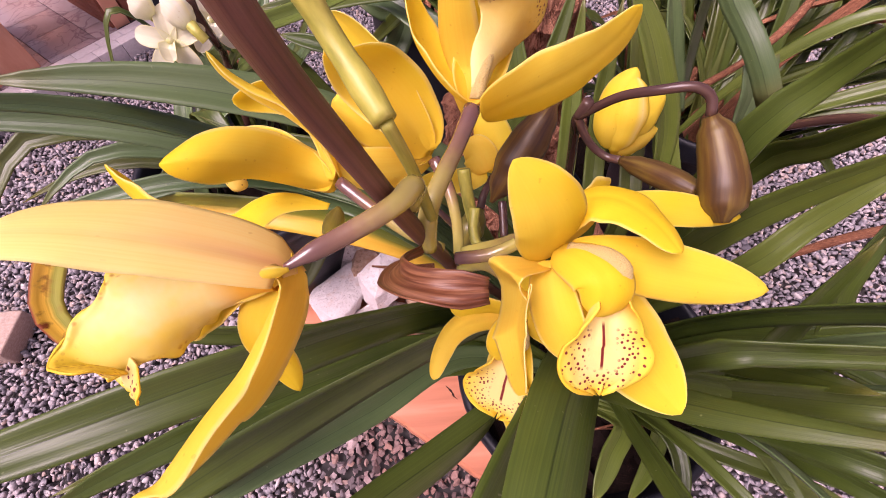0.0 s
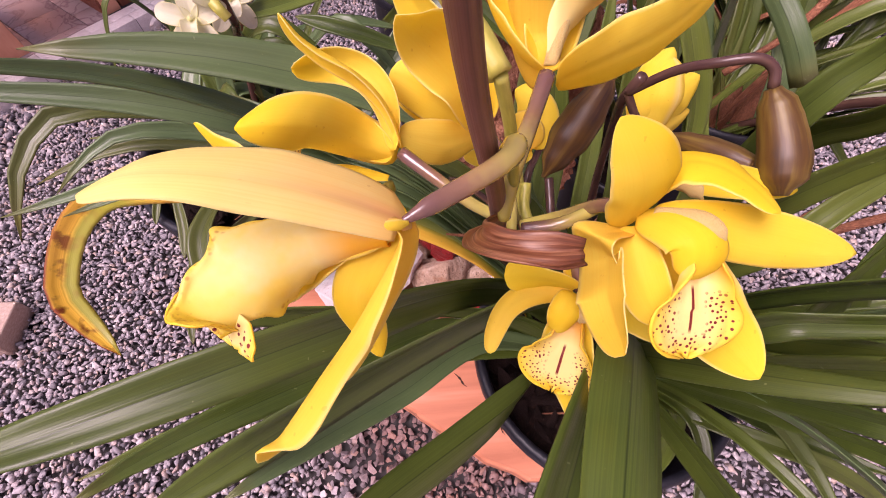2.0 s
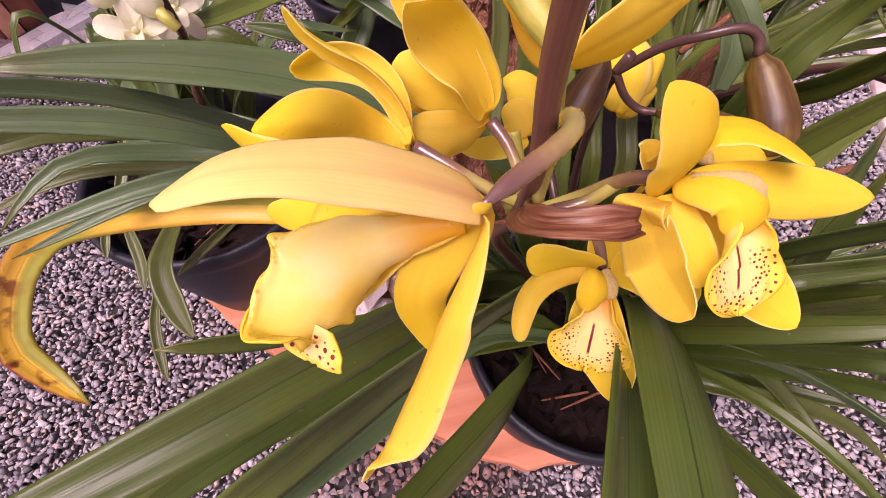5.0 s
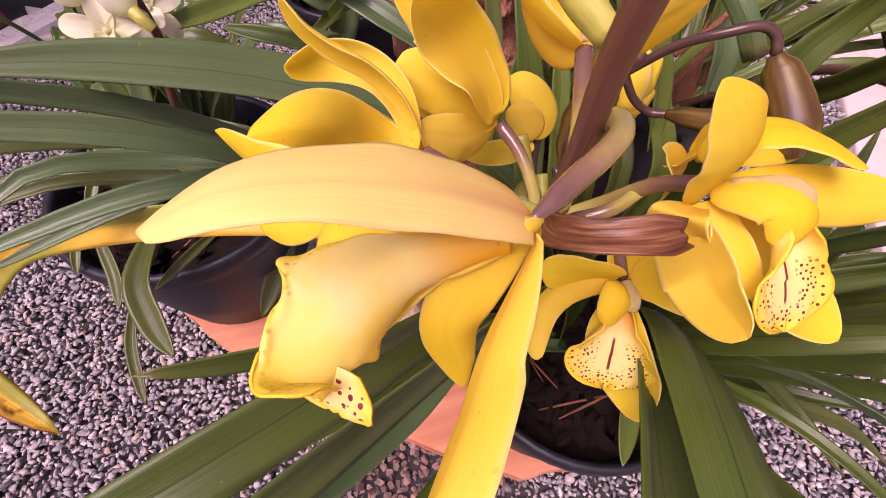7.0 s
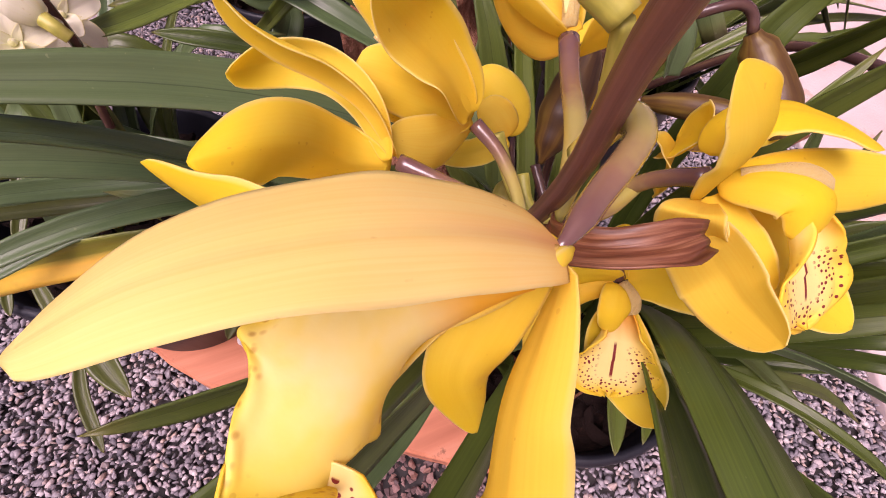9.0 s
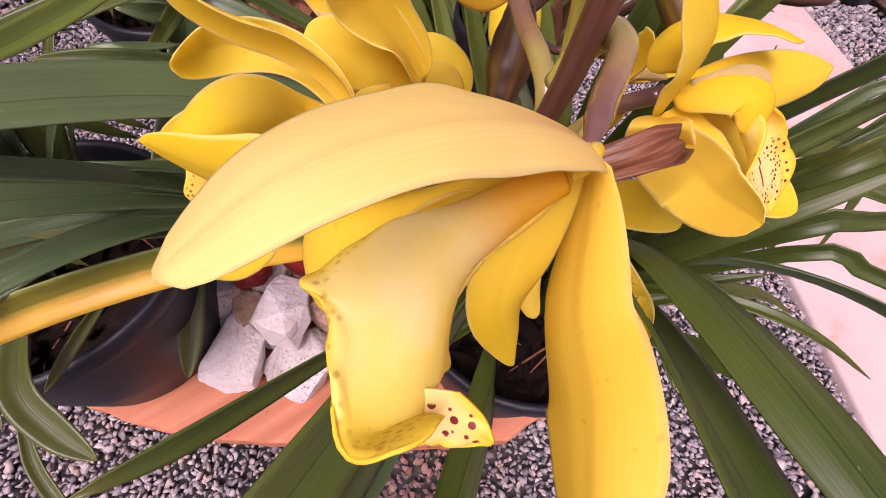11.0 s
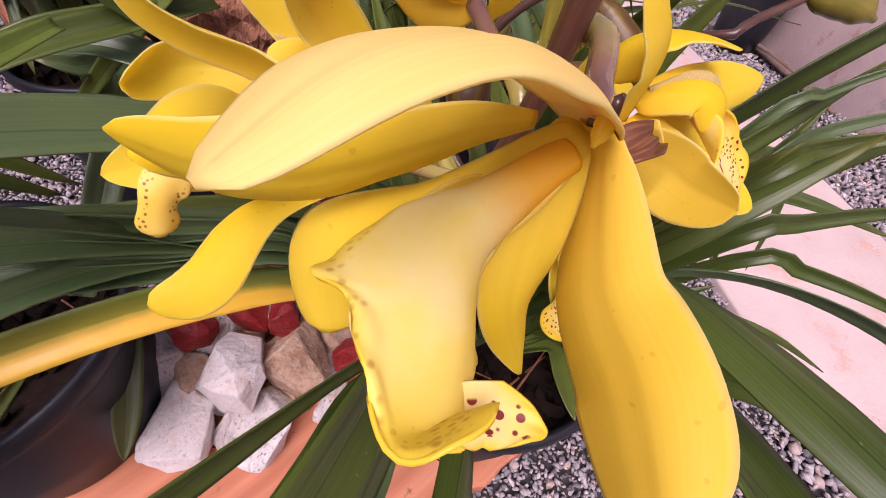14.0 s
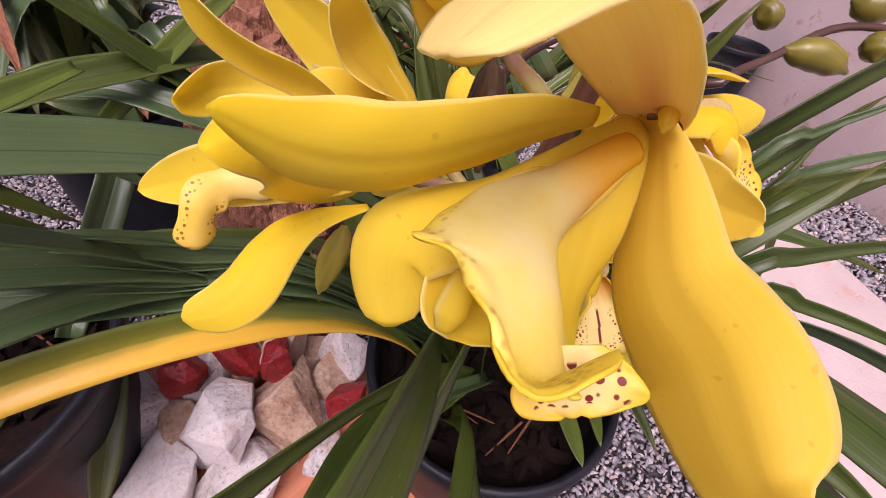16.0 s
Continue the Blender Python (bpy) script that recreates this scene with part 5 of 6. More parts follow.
stem(F, [(-0.01, 1.53, 11.01), (0.05, 1.40, 10.95), (0.08, 1.25, 10.85), (0.08, 1.12, 10.72)], [0.034, 0.030, 0.028, 0.028], M_pedicel)

# small bloom further behind
F = flower((0.316, 1.774, 10.733), (0.275, 1.886, 10.793), (0, 0, 0.02), "half-hidden yellow bloom")
tepal(F, [(0.300, 1.706, 10.689), (0.349, 1.839, 10.777), (0.295, 1.969, 10.846), (0.239, 2.062, 10.835)], 0.24, (-0.4, -0.8, 0.5), -0.4)
tepal(F, [(0.296, 1.692, 10.680), (0.108, 1.690, 10.648), (-0.105, 1.731, 10.639)], 0.16, (0, -0.4, 0.9), 0.2)
tepal(F, [(0.292, 1.692, 10.703), (0.241, 1.782, 10.784), (0.172, 1.842, 10.809)], 0.22, (-0.2, -0.8, 0.5), -0.3, M_petal_gold)

# the large open bloom
F = flower((0.42, 0.72, 11.38), (0.565, 0.55, 11.41), (0.02, 0, 0.05), "large open yellow bloom with a freckled lip")
tepal(F, arc((0.354, 0.738, 11.301), (0.339, 0.735, 11.463), (0.379, 0.674, 11.565), (0.210, 0.810, 11.727)), 0.250, (0.05, -0.75, 0.7), -0.29, twist=(-3, -9, 9), curl=-0.04, shape=(0.59, 0.67), lean=0.03)
tepal(F, [(0.354, 0.708, 11.303), (0.204, 0.659, 11.379), (0.247, 0.622, 11.286), (0.207, 0.498, 11.313), (0.205, 0.424, 11.302), (0.205, 0.284, 11.322)], 0.243, (-1, -0.1, 0.6), 0.17, M_petal_gold, twist=(-3, -18, 1), curl=-0.01, shape=(0.90, 0.47), lean=0.09)
tepal(F, arc((0.421, 0.737, 11.356), (0.602, 0.652, 11.370), (0.792, 0.582, 11.363), (1.001, 0.532, 11.356)), 0.200, (-0.1, -0.6, 0.9), -0.24, twist=(-3, -3, -7), curl=-0.01, shape=(0.64, 0.65), lean=0.02)
tepal(F, arc((0.410, 0.804, 11.383), (0.455, 0.894, 11.478), (0.594, 0.859, 11.545), (0.684, 0.598, 11.516)), 0.225, (0.3, -0.4, 0.9), -0.23, twist=(-7, 22, 13), curl=0.04, shape=(0.46, 0.52), lean=-0.01)
tepal(F, arc((0.443, 0.699, 11.304), (0.516, 0.539, 11.206), (0.660, 0.448, 11.066), (0.777, 0.248, 11.008)), 0.303, (-0.5, -0.5, 0.8), 0.23, twist=(15, 16, 10), curl=0.05, shape=(0.60, 0.66), lean=-0.01)
tepal(F, arc((0.38, 0.74, 11.35), (0.46, 0.64, 11.47), (0.52, 0.53, 11.48), (0.45, 0.50, 11.34)), 0.20, (0.0, -0.4, 0.9), -0.5, shape=(0.5, 0.4))
tepal(F, arc((0.36, 0.72, 11.32), (0.34, 0.60, 11.30), (0.36, 0.50, 11.24), (0.42, 0.42, 11.18)), 0.17, (-0.3, -0.5, 0.8), 0.2, shape=(0.5, 0.4))
lip(F, (0.50, 0.64, 11.37), (-0.03, -0.34, -0.17), (-0.15, 0.35, -0.9), 0.40, 0.32, 0.35)
stem(F, [(0.38, 0.77, 11.34), (0.34, 0.90, 11.2), (0.24, 1.0, 11.0), (0.10, 1.05, 10.88)], [0.032, 0.030, 0.028, 0.028], M_pedicel)

# bloom hidden behind the large one
F = flower((0.75, 1.10, 11.05), (0.80, 0.95, 11.12), (0, 0, 0.03), "yellow bloom half hidden behind the large one")
tepal(F, arc((0.74, 1.12, 11.05), (0.92, 1.10, 11.08), (1.15, 1.08, 11.02), (1.369, 1.072, 10.963)), 0.16, (0, -0.6, 0.8), -0.2)
tepal(F, arc((0.70, 1.12, 11.06), (0.62, 1.05, 11.20), (0.52, 0.95, 11.30), (0.46, 0.90, 11.36)), 0.26, (-0.4, -0.7, 0.6), -0.4)
tepal(F, arc((0.70, 1.10, 11.04), (0.55, 1.02, 11.08), (0.42, 0.95, 11.16), (0.38, 0.86, 11.24)), 0.24, (-0.6, -0.6, 0.5), -0.4, M_petal_gold)

# lower bloom in front of the pot
F = flower((0.33, 0.73, 10.75), (0.32, 0.62, 10.68), (0, -0.02, 0.04), "small nodding yellow bloom with a red-dotted lip")
tepal(F, arc((0.324, 0.750, 10.757), (0.249, 0.779, 10.825), (0.114, 0.830, 10.764), (0.009, 0.877, 10.702)), 0.193, (-0.1, -0.7, 0.7), -0.21, twist=(37, -4, 18), curl=-0.01, shape=(0.71, 0.34), lean=-0.01)
tepal(F, arc((0.299, 0.733, 10.740), (0.073, 0.835, 10.714), (-0.033, 0.786, 10.560), (-0.094, 0.569, 10.507)), 0.132, (-0.3, -0.7, 0.6), -0.40, M_petal_gold, twist=(-8, -26, -13), curl=-0.08, shape=(0.48, 0.40), lean=0.03)
tepal(F, arc((0.329, 0.698, 10.675), (0.187, 0.493, 10.534), (0.402, 0.367, 10.342), (0.299, 0.211, 10.409)), 0.323, (0.1, -0.6, 0.8), 0.27, twist=(-23, -48, -19), curl=-0.19, shape=(0.75, 0.59), lean=-0.00)
tepal(F, [(0.36, 0.73, 10.75), (0.48, 0.70, 10.76), (0.60, 0.62, 10.74), (0.70, 0.508, 10.70)], 0.24, (0, -0.6, 0.8), 0.1, shape=(0.5, 0.45))
tepal(F, [(0.31, 0.73, 10.75), (0.27, 0.69, 10.79), (0.23, 0.63, 10.76), (0.21, 0.59, 10.67)], 0.15, (0, -0.5, 0.9), -0.5, shape=(0.5, 0.4))
tepal(F, [(0.33, 0.75, 10.76), (0.38, 0.84, 10.84), (0.42, 0.92, 10.88)], 0.24, (0, -0.7, 0.7), 0.1)
lip(F, (0.32, 0.69, 10.69), (-0.13, -0.30, -0.28), (0.35, 0.35, -0.85), 0.44, 0.40, 0.25)
stem(F, [(0.33, 0.76, 10.75), (0.30, 0.86, 10.86), (0.20, 0.98, 10.85), (0.08, 1.05, 10.72)], [0.030, 0.028, 0.026, 0.026], M_pedicel)

# upper bloom, seen from below
F = flower((0.17, 1.34, 11.51), (0.28, 1.60, 11.68), (0, 0, 0.02), "upper yellow bloom seen from behind")
tepal(F, arc((0.184, 1.278, 11.491), (0.385, 1.319, 11.550), (0.644, 1.327, 11.627), (0.720, 1.392, 11.799)), 0.276, (-0.2, -0.8, -0.5), -0.16, twist=(6, 9, 10), curl=0.03, shape=(0.36, 0.54), lean=-0.02)
tepal(F, arc((0.172, 1.300, 11.511), (0.111, 1.646, 11.349), (0.059, 1.606, 11.608), (0.119, 1.648, 12.112)), 0.284, (0.6, 0.6, -0.5), 0.55, M_petal_gold, twist=(-17, 22, 19), curl=0.11, shape=(0.75, 0.75), lean=0.06)
tepal(F, arc((0.16, 1.33, 11.49), (0.03, 1.45, 11.52), (-0.04, 1.62, 11.62), (-0.06, 1.74, 11.76)), 0.24, (0.6, 0.2, 0.7), 0.4)
tepal(F, arc((0.16, 1.34, 11.49), (0.20, 1.55, 11.50), (0.28, 1.72, 11.60), (0.34, 1.85, 11.75)), 0.24, (0.0, -0.4, 0.9), 0.4)
part("lip", ribbon([(0.194, 1.363, 11.532), (0.233, 1.436, 11.610), (0.314, 1.508, 11.692), (0.352, 1.549, 11.788), (0.344, 1.517, 11.885)], 0.36, (-0.1, -0.8, -0.3), lambda v: 0.22 + 0.78 * math.sin(math.pi * min(1, v * 1.1) / 2) ** 1.5, lambda x, v: -0.55 * x * x * (1 - 0.6 * v), 30, 24, ruffle=0.16, seed=3), M_front_lobe, F, "cream lip with a freckled yellow rim", thick=0.0006)
stem(F, [(0.155, 1.31, 11.495), (0.09, 1.17, 11.46), (0.02, 1.02, 11.45), (-0.04, 0.90, 11.40), (-0.05, 0.87, 11.22)], [0.034, 0.031, 0.033, 0.036, 0.03], M_pedicel, n=24)


def bud(pts, radii, mat, stalk, label, r=0.024, stalk_mat=None):
    b = part("bud", tube(pts, radii, 20, 16), mat, plant, label)
    if stalk:
        stem(b, stalk, [r, r * 0.95, r], stalk_mat or M_stalk, "stalk", n=24)
    return b


bud([(1.215, 1.41, 11.27), (1.25, 1.33, 11.20), (1.265, 1.18, 11.10), (1.25, 1.03, 10.99)], [0.034, 0.078, 0.090, 0.098, 0.106, 0.098, 0.03], M_bud, [(0.78, 1.78, 10.99), (0.9, 1.66, 11.2), (1.02, 1.55, 11.315), (1.14, 1.50, 11.36), (1.21, 1.46, 11.33), (1.218, 1.41, 11.27)], "drooping brown closed bud")
bud([(1.02, 1.60, 10.82), (1.12, 1.42, 10.90), (1.23, 1.22, 10.97)], [0.028, 0.055, 0.066, 0.066, 0.05], M_bud, [(0.78, 1.78, 10.99), (0.86, 1.72, 10.86), (0.95, 1.66, 10.80), (1.02, 1.60, 10.82)], "striped olive-brown bud")
bud([(0.27, 1.37, 10.83), (0.36, 1.45, 10.94), (0.47, 1.54, 11.08), (0.60, 1.66, 11.22)], [0.012, 0.075, 0.105, 0.10, 0.075, 0.02], M_bud, [(0.58, 1.64, 11.20), (0.62, 1.74, 11.1), (0.66, 1.84, 10.8)], "brown closed bud beside the stem")
bud([(-0.12, 0.86, 11.85), (-0.17, 0.94, 11.90), (-0.24, 1.04, 11.98), (-0.30, 1.10, 12.10)], [0.034, 0.040, 0.034, 0.034, 0.04], M_pedicel_green, [(-0.12, 0.86, 11.85), (-0.07, 0.87, 11.65), (-0.03, 0.88, 11.40)], "pale green ovary of a bloom above", 0.02, M_pedicel_green)
half = bud([(1.38, 2.32, 10.15), (1.42, 2.36, 10.30), (1.44, 2.46, 10.50), (1.44, 2.58, 10.66)], [0.05, 0.11, 0.14, 0.11, 0.02], M_petal, None, "half-open yellow bud")
tepal(half, [(1.33, 2.33, 10.16), (1.30, 2.36, 10.36), (1.36, 2.48, 10.58), (1.46, 2.58, 10.68)], 0.30, (-0.5, -0.7, 0.4), -0.6)
tepal(half, [(1.34, 2.31, 10.16), (1.46, 2.30, 10.22), (1.60, 2.36, 10.24), (1.72, 2.42, 10.24)], 0.24, (0, -0.8, 0.5), -0.6, M_petal_gold)
tepal(half, [(1.34, 2.34, 10.18), (1.46, 2.36, 10.32), (1.60, 2.44, 10.42), (1.72, 2.52, 10.48)], 0.30, (0, -0.8, 0.6), -0.5)
bud([(-0.27, 2.10, 9.49), (-0.24, 2.16, 9.65), (-0.20, 2.22, 9.85)], [0.015, 0.075, 0.09, 0.07, 0.03], M_bud_green, [(-0.20, 2.22, 9.85), (-0.1, 2.0, 10.1), (0.1, 1.6, 10.3)], "small hanging olive bud")
bud([(0.238, 1.518, 10.587), (0.162, 1.410, 10.519), (0.106, 1.356, 10.425)], [0.03, 0.07, 0.085, 0.07, 0.02], M_bud_green, [(0.238, 1.518, 10.587), (0.272, 1.600, 10.638), (0.370, 1.776, 10.631)], "pale green bud in the middle of the stems")
stem(plant, [(1.3, 2.0, 7.7), (1.05, 2.1, 9.6), (0.88, 1.95, 10.6), (0.78, 1.78, 10.99), (0.80, 1.74, 11.12)], [0.045, 0.040, 0.036, 0.030, 0.03], M_stalk, "flower_stem", "second olive-brown flower stem")
stem(plant, [(0.144, 1.583, 10.864), (0.164, 1.457, 10.726), (0.200, 1.324, 10.583)], [0.036, 0.034, 0.03], M_pedicel_green, "flower_stem", "olive flower stalk")
stem(plant, [(0.184, 1.364, 10.798), (0.167, 1.252, 10.731), (0.197, 1.159, 10.678)], [0.03, 0.028, 0.028], M_pedicel_green, "flower_stem", "olive flower stalk")
stem(plant, [(0.360, 1.501, 10.661), (0.355, 1.363, 10.579), (0.359, 1.280, 10.530)], [0.026, 0.026, 0.024], M_stalk, "flower_stem", "brown flower stalk")
stem(plant, [(0.056, 0.916, 11.047), (0.202, 0.894, 11.105), (0.345, 0.932, 11.139)], [0.03, 0.028, 0.026], M_pedicel, "flower_stem", "olive flower stalk")
# papery sheath round the stem
part("sheath", ribbon(arc((-0.075, 0.864, 11.214), (-0.302, 0.694, 11.352), (-0.079, 0.548, 11.484), (0.129, 0.567, 11.437)), 0.125, (0, -0.8, 0.5), lambda v: min(1, 0.5 + 1.2 * v) * (1 if v < 0.86 else 1 - 2.6 * (v - 0.86)), lambda x, v: 0.5 * (x * x - 0.35) + 0.10 * math.sin(7 * x) + 0.06 * math.sin(5 * v + 9 * x), 30, 16, twist=(49, 35, 30), ruffle=0.12), M_sheath, plant, "dry papery brown sheath", thick=0.0006)
part("sheath", tube([(-0.271, 0.817, 11.208), (-0.165, 0.805, 11.200), (-0.037, 0.812, 11.182)], [0.004, 0.010, 0.012], 10, 6), M_dry, plant, "dry brown bract tip")

# late bud hanging behind the petals
part("late_bud", tube([(-0.512, 1.358, 10.897), (-0.530, 1.352, 10.852), (-0.586, 1.359, 10.730), (-0.653, 1.356, 10.592)], [0.014, 0.040, 0.052, 0.056, 0.048, 0.030, 0.004], 20, 12), M_bud_lime, plant, "slim yellow-green striped bud")
# ---- stones on the bench ----
def stone(place, size, seed, mat, label, turn=0.0):
    ob = part("stone", rock(place, size, seed, turn, 0.05, 17), mat, None, smooth=False)
    return tagged(ob, label, "stone", "stones on the bench")


stone((-1.056, 3.734, 5.750), (0.57, 0.55, 0.52), 11, M_white_stone, "large white limestone block on the stone heap", 0.5)
stone((-2.041, 3.849, 5.100), (0.75, 0.57, 0.39), 12, M_white_stone, "flat pinkish white stone on the bench", 0.9)
stone((-1.256, 3.105, 5.100), (0.66, 0.68, 0.39), 13, M_grey_stone, "speckled white stone on the bench", 0.3)
stone((-1.926, 4.882, 5.350), (0.43, 0.51, 0.71), 14, M_grey_stone, "pitted grey-white stone against the far pot", 0.2)
stone((-1.633, 4.375, 5.200), (0.39, 0.41, 0.46), 15, M_tan_stone, "small rusty tan sandstone lump", 0.4)
stone((-0.280, 3.565, 5.450), (0.73, 0.63, 0.64), 16, M_tan_stone, "large tan sandstone block", 1.1)
stone((0.265, 4.304, 5.600), (0.59, 0.51, 0.63), 17, M_tan_stone, "tan sandstone block behind the heap", 0.6)
stone((0.879, 3.747, 5.400), (0.52, 0.46, 0.57), 18, M_grey_stone, "pitted white stone beside the pot", 0.6)
stone((-0.958, 4.917, 5.400), (0.57, 0.46, 0.51), 19, M_grey_stone, "grey-white stone behind the red ones", 0.6)
stone((-0.063, 3.857, 6.100), (0.41, 0.34, 0.36), 21, M_red_stone, "rounded red painted stone on top of the heap", 0.3)
stone((-0.527, 4.376, 6.000), (0.35, 0.30, 0.46), 22, M_red_stone, "dark red painted stone on top of the heap", 0.8)
stone((-1.231, 4.666, 5.900), (0.34, 0.30, 0.43), 23, M_red_stone, "red painted stone leaning on the white block", 0.1)
stone((0.417, 2.967, 5.600), (0.41, 0.30, 0.30), 24, M_red_stone, "dark red painted stone near the pot", 0.5)
stone((0.517, 3.564, 5.200), (0.46, 0.46, 0.46), 25, M_tan_stone, "tan sandstone lump near the pot", 0.5)

for k, (x, y, z, r, mat) in enumerate(((-0.75, 4.2, 5.05, 0.42, M_tan_stone), (-1.35, 3.95, 5.0, 0.36, M_grey_stone), (-0.55, 3.3, 5.0, 0.40, M_tan_stone), (0.15, 3.35, 5.0, 0.40, M_grey_stone), (-0.35, 4.7, 5.1, 0.45, M_tan_stone), (0.62, 4.35, 5.05, 0.38, M_tan_stone), (-0.2, 2.75, 4.98, 0.36, M_grey_stone))):
    stone((x, y, z), (r * 1.1, r, r * 0.75), 80 + k, mat, "rough stone low in the heap on the bench", 0.7 * k)

# brick on the gravel
tagged(part("brick", box((-15.4, 4.9, 0.0), (-13.4, 6.4, 0.75), Matrix.Rotation(0.0, 3, "Z"), 0.06), M_paver, None), "pinkish paving brick lying on the gravel", "brick")

# reddish rocks behind the flowers
tagged(part("boulder", rock((1.5, 6.6, 5.2), (1.2, 1.1, 5.9), 41, 0.3, 0.34, 70), M_laterite, None, smooth=False), "rough reddish laterite rock standing on the gravel", "rock")
tagged(part("stone_block", rock((3.4, 4.1, 3.27), (0.9, 0.85, 3.4), 43, 0.5, 0.08, 40), M_laterite, None, smooth=False), "laterite block carrying a flower pot", "rock")

# ---- plants behind ----
def clump(name, label, base, count, rise, spread, seed, mats, width=0.3, toward=None, fan=6.28, dry=0, ring=0.25):
    e = thing(name, label, "orchid", base)
    rng = random.Random(seed)
    for k in range(count + dry):
        a = (toward if toward is not None else 0) + (rng.random() - 0.5) * fan
        d = Vector((math.cos(a), math.sin(a), 0))
        h, w = rise * rng.uniform(0.55, 1.2), spread * rng.uniform(0.35, 1.2)
        b = Vector(base) + Vector((rng.uniform(-ring, ring), rng.uniform(-ring, ring), 0))
        pts = [b, b + d * w * 0.24 + Vector((0, 0, h * 0.62)), b + d * w * 0.6 + Vector((0, 0, h)), b + d * w + Vector((0, 0, h * rng.uniform(0.5, 1.05)))]
        old = k >= count
        leaf(e, pts, width * rng.uniform(0.7, 1.15) * (0.8 if old else 1), (-d.x * 0.4, -d.y * 0.4, 1), 0.8 if old else 0.4, M_dry if old else mats[k % len(mats)], twist=(rng.uniform(-25, 25), rng.uniform(-35, 35)), n=18, label="withered brown leaf" if old else "")
    return e


far = clump("orchid_plant", "white-flowered cymbidium orchid in the far pot on the bench", (-3.2, 5.3, 7.1), 18, 2.0, 2.4, 5, [M_leaf, M_leaf_grey, M_leaf], 0.28, toward=0.5, fan=3.0, dry=0, ring=0.7)
clump("orchid_plant", "cymbidium orchid with upright strap leaves behind the flowers", (5.2, 7.6, 4.1), 40, 5.0, 4.0, 6, [M_leaf, M_leaf_grey, M_leaf_lime], 0.3, dry=5, ring=0.7)
clump("orchid_plant", "cymbidium orchid with upright leaves in a pot on the gravel", (-5.5, 10.3, 3.1), 20, 4.0, 2.6, 8, [M_leaf, M_leaf_grey], 0.3, dry=2, ring=0.8)
right = clump("orchid_plant", "dense cymbidium orchid with old brown bulbs and dry leaves", (3.3, 4.0, 8.75), 84, 1.75, 3.4, 9, [M_leaf, M_leaf_lime, M_leaf, M_leaf_olive], 0.16, toward=0.75, fan=2.9, dry=9, ring=0.6)
clump("orchid_plant", "broad-leaved cymbidium orchid in the tall pot", (0.3, 12.5, 6.0), 38, 3.0, 3.6, 14, [M_leaf_grey, M_leaf, M_leaf_olive], 0.44, dry=7, ring=0.9)
for k, (dx, dy) in enumerate(((0.0, 0.0), (0.34, 0.12), (-0.32, 0.2), (0.1, -0.36), (-0.2, -0.3), (0.45, -0.25))):
    p = Vector((3.3 + dx * 0.9, 3.95 + dy * 0.9, 8.72))
    part("bulb", tube([p, p + Vector((0, 0, 0.3)), p + Vector((0.03, 0, 0.75))], [0.10, 0.17, 0.16, 0.10, 0.03], 12, 12), M_dry, right, "old bulb in a brown fibrous coat")
part("dry_stem", tube([(2.233, 2.914, 10.166), (2.581, 2.952, 10.426), (2.926, 3.136, 10.659), (3.075, 3.314, 10.890)], [0.03, 0.028, 0.036, 0.02], 14, 8), M_dry, right, "withered brown sheath")
part("dry_stem", tube([(2.550, 1.740, 9.072), (2.907, 1.882, 9.280), (3.225, 2.033, 9.375)], [0.015, 0.04, 0.035, 0.012], 12, 8), M_dry, right, "withered brown sheath")
part("dry_stem", tube([(3.214, 1.940, 8.726), (3.712, 2.024, 8.896), (4.223, 2.099, 8.944), (4.787, 2.143, 8.972)], [0.015, 0.045, 0.05, 0.03], 12, 8), M_dry, right, "withered brown sheath")
leaf(right, [(2.7, 3.5, 9.0), (2.016, 3.028, 10.946), (2.145, 2.751, 10.890), (2.256, 2.482, 10.720), (2.382, 2.310, 10.494)], 0.17, (0.3, -0.7, 0.5), mat=M_leaf_grey, tip=0)
leaf(right, [(2.706, 2.732, 9.814), (2.730, 2.841, 10.120), (2.726, 3.034, 10.359)], 0.30, (0, -0.8, 0.5), mat=M_leaf_grey, tip=0)
leaf(right, [(1.836, 2.250, 9.747), (1.799, 2.464, 10.237), (1.604, 2.683, 10.729), (1.386, 2.922, 11.116)], 0.22, (0.2, -0.9, 0.4), mat=M_leaf_lime)
leaf(right, [(2.248, 2.992, 9.860), (2.088, 3.168, 10.325), (1.940, 3.424, 10.840)], 0.16, (0.2, -0.9, 0.4), mat=M_leaf_grey)

# hanging leaves under the far plants
for pts, w in (
    ([(-3.970, 4.092, 7.872), (-3.806, 3.544, 7.680), (-3.764, 3.128, 7.555)], 0.20),
    ([(-3.154, 3.784, 8.107), (-3.299, 3.138, 8.065), (-3.192, 2.657, 7.907), (-2.993, 2.236, 7.792)], 0.36),
    ([(-3.445, 2.968, 7.836), (-3.500, 2.507, 7.677), (-3.422, 1.913, 7.451)], 0.16),
    ([(-2.538, 3.907, 7.765), (-2.925, 3.545, 7.753), (-3.335, 3.226, 7.648)], 0.16),
    ([(-4.293, 4.333, 7.755), (-4.309, 4.000, 7.674), (-4.344, 3.766, 7.534)], 0.14),
    ([(-1.649, 4.767, 7.002), (-2.088, 4.156, 6.497), (-2.633, 3.463, 5.877)], 0.40),
    ([(-3.974, 5.314, 8.217), (-4.055, 4.919, 7.975), (-4.228, 4.564, 7.728)], 0.18),
):
    leaf(far, pts, w * 0.85, (0.1, -0.9, 0.4), mat=M_leaf_olive)
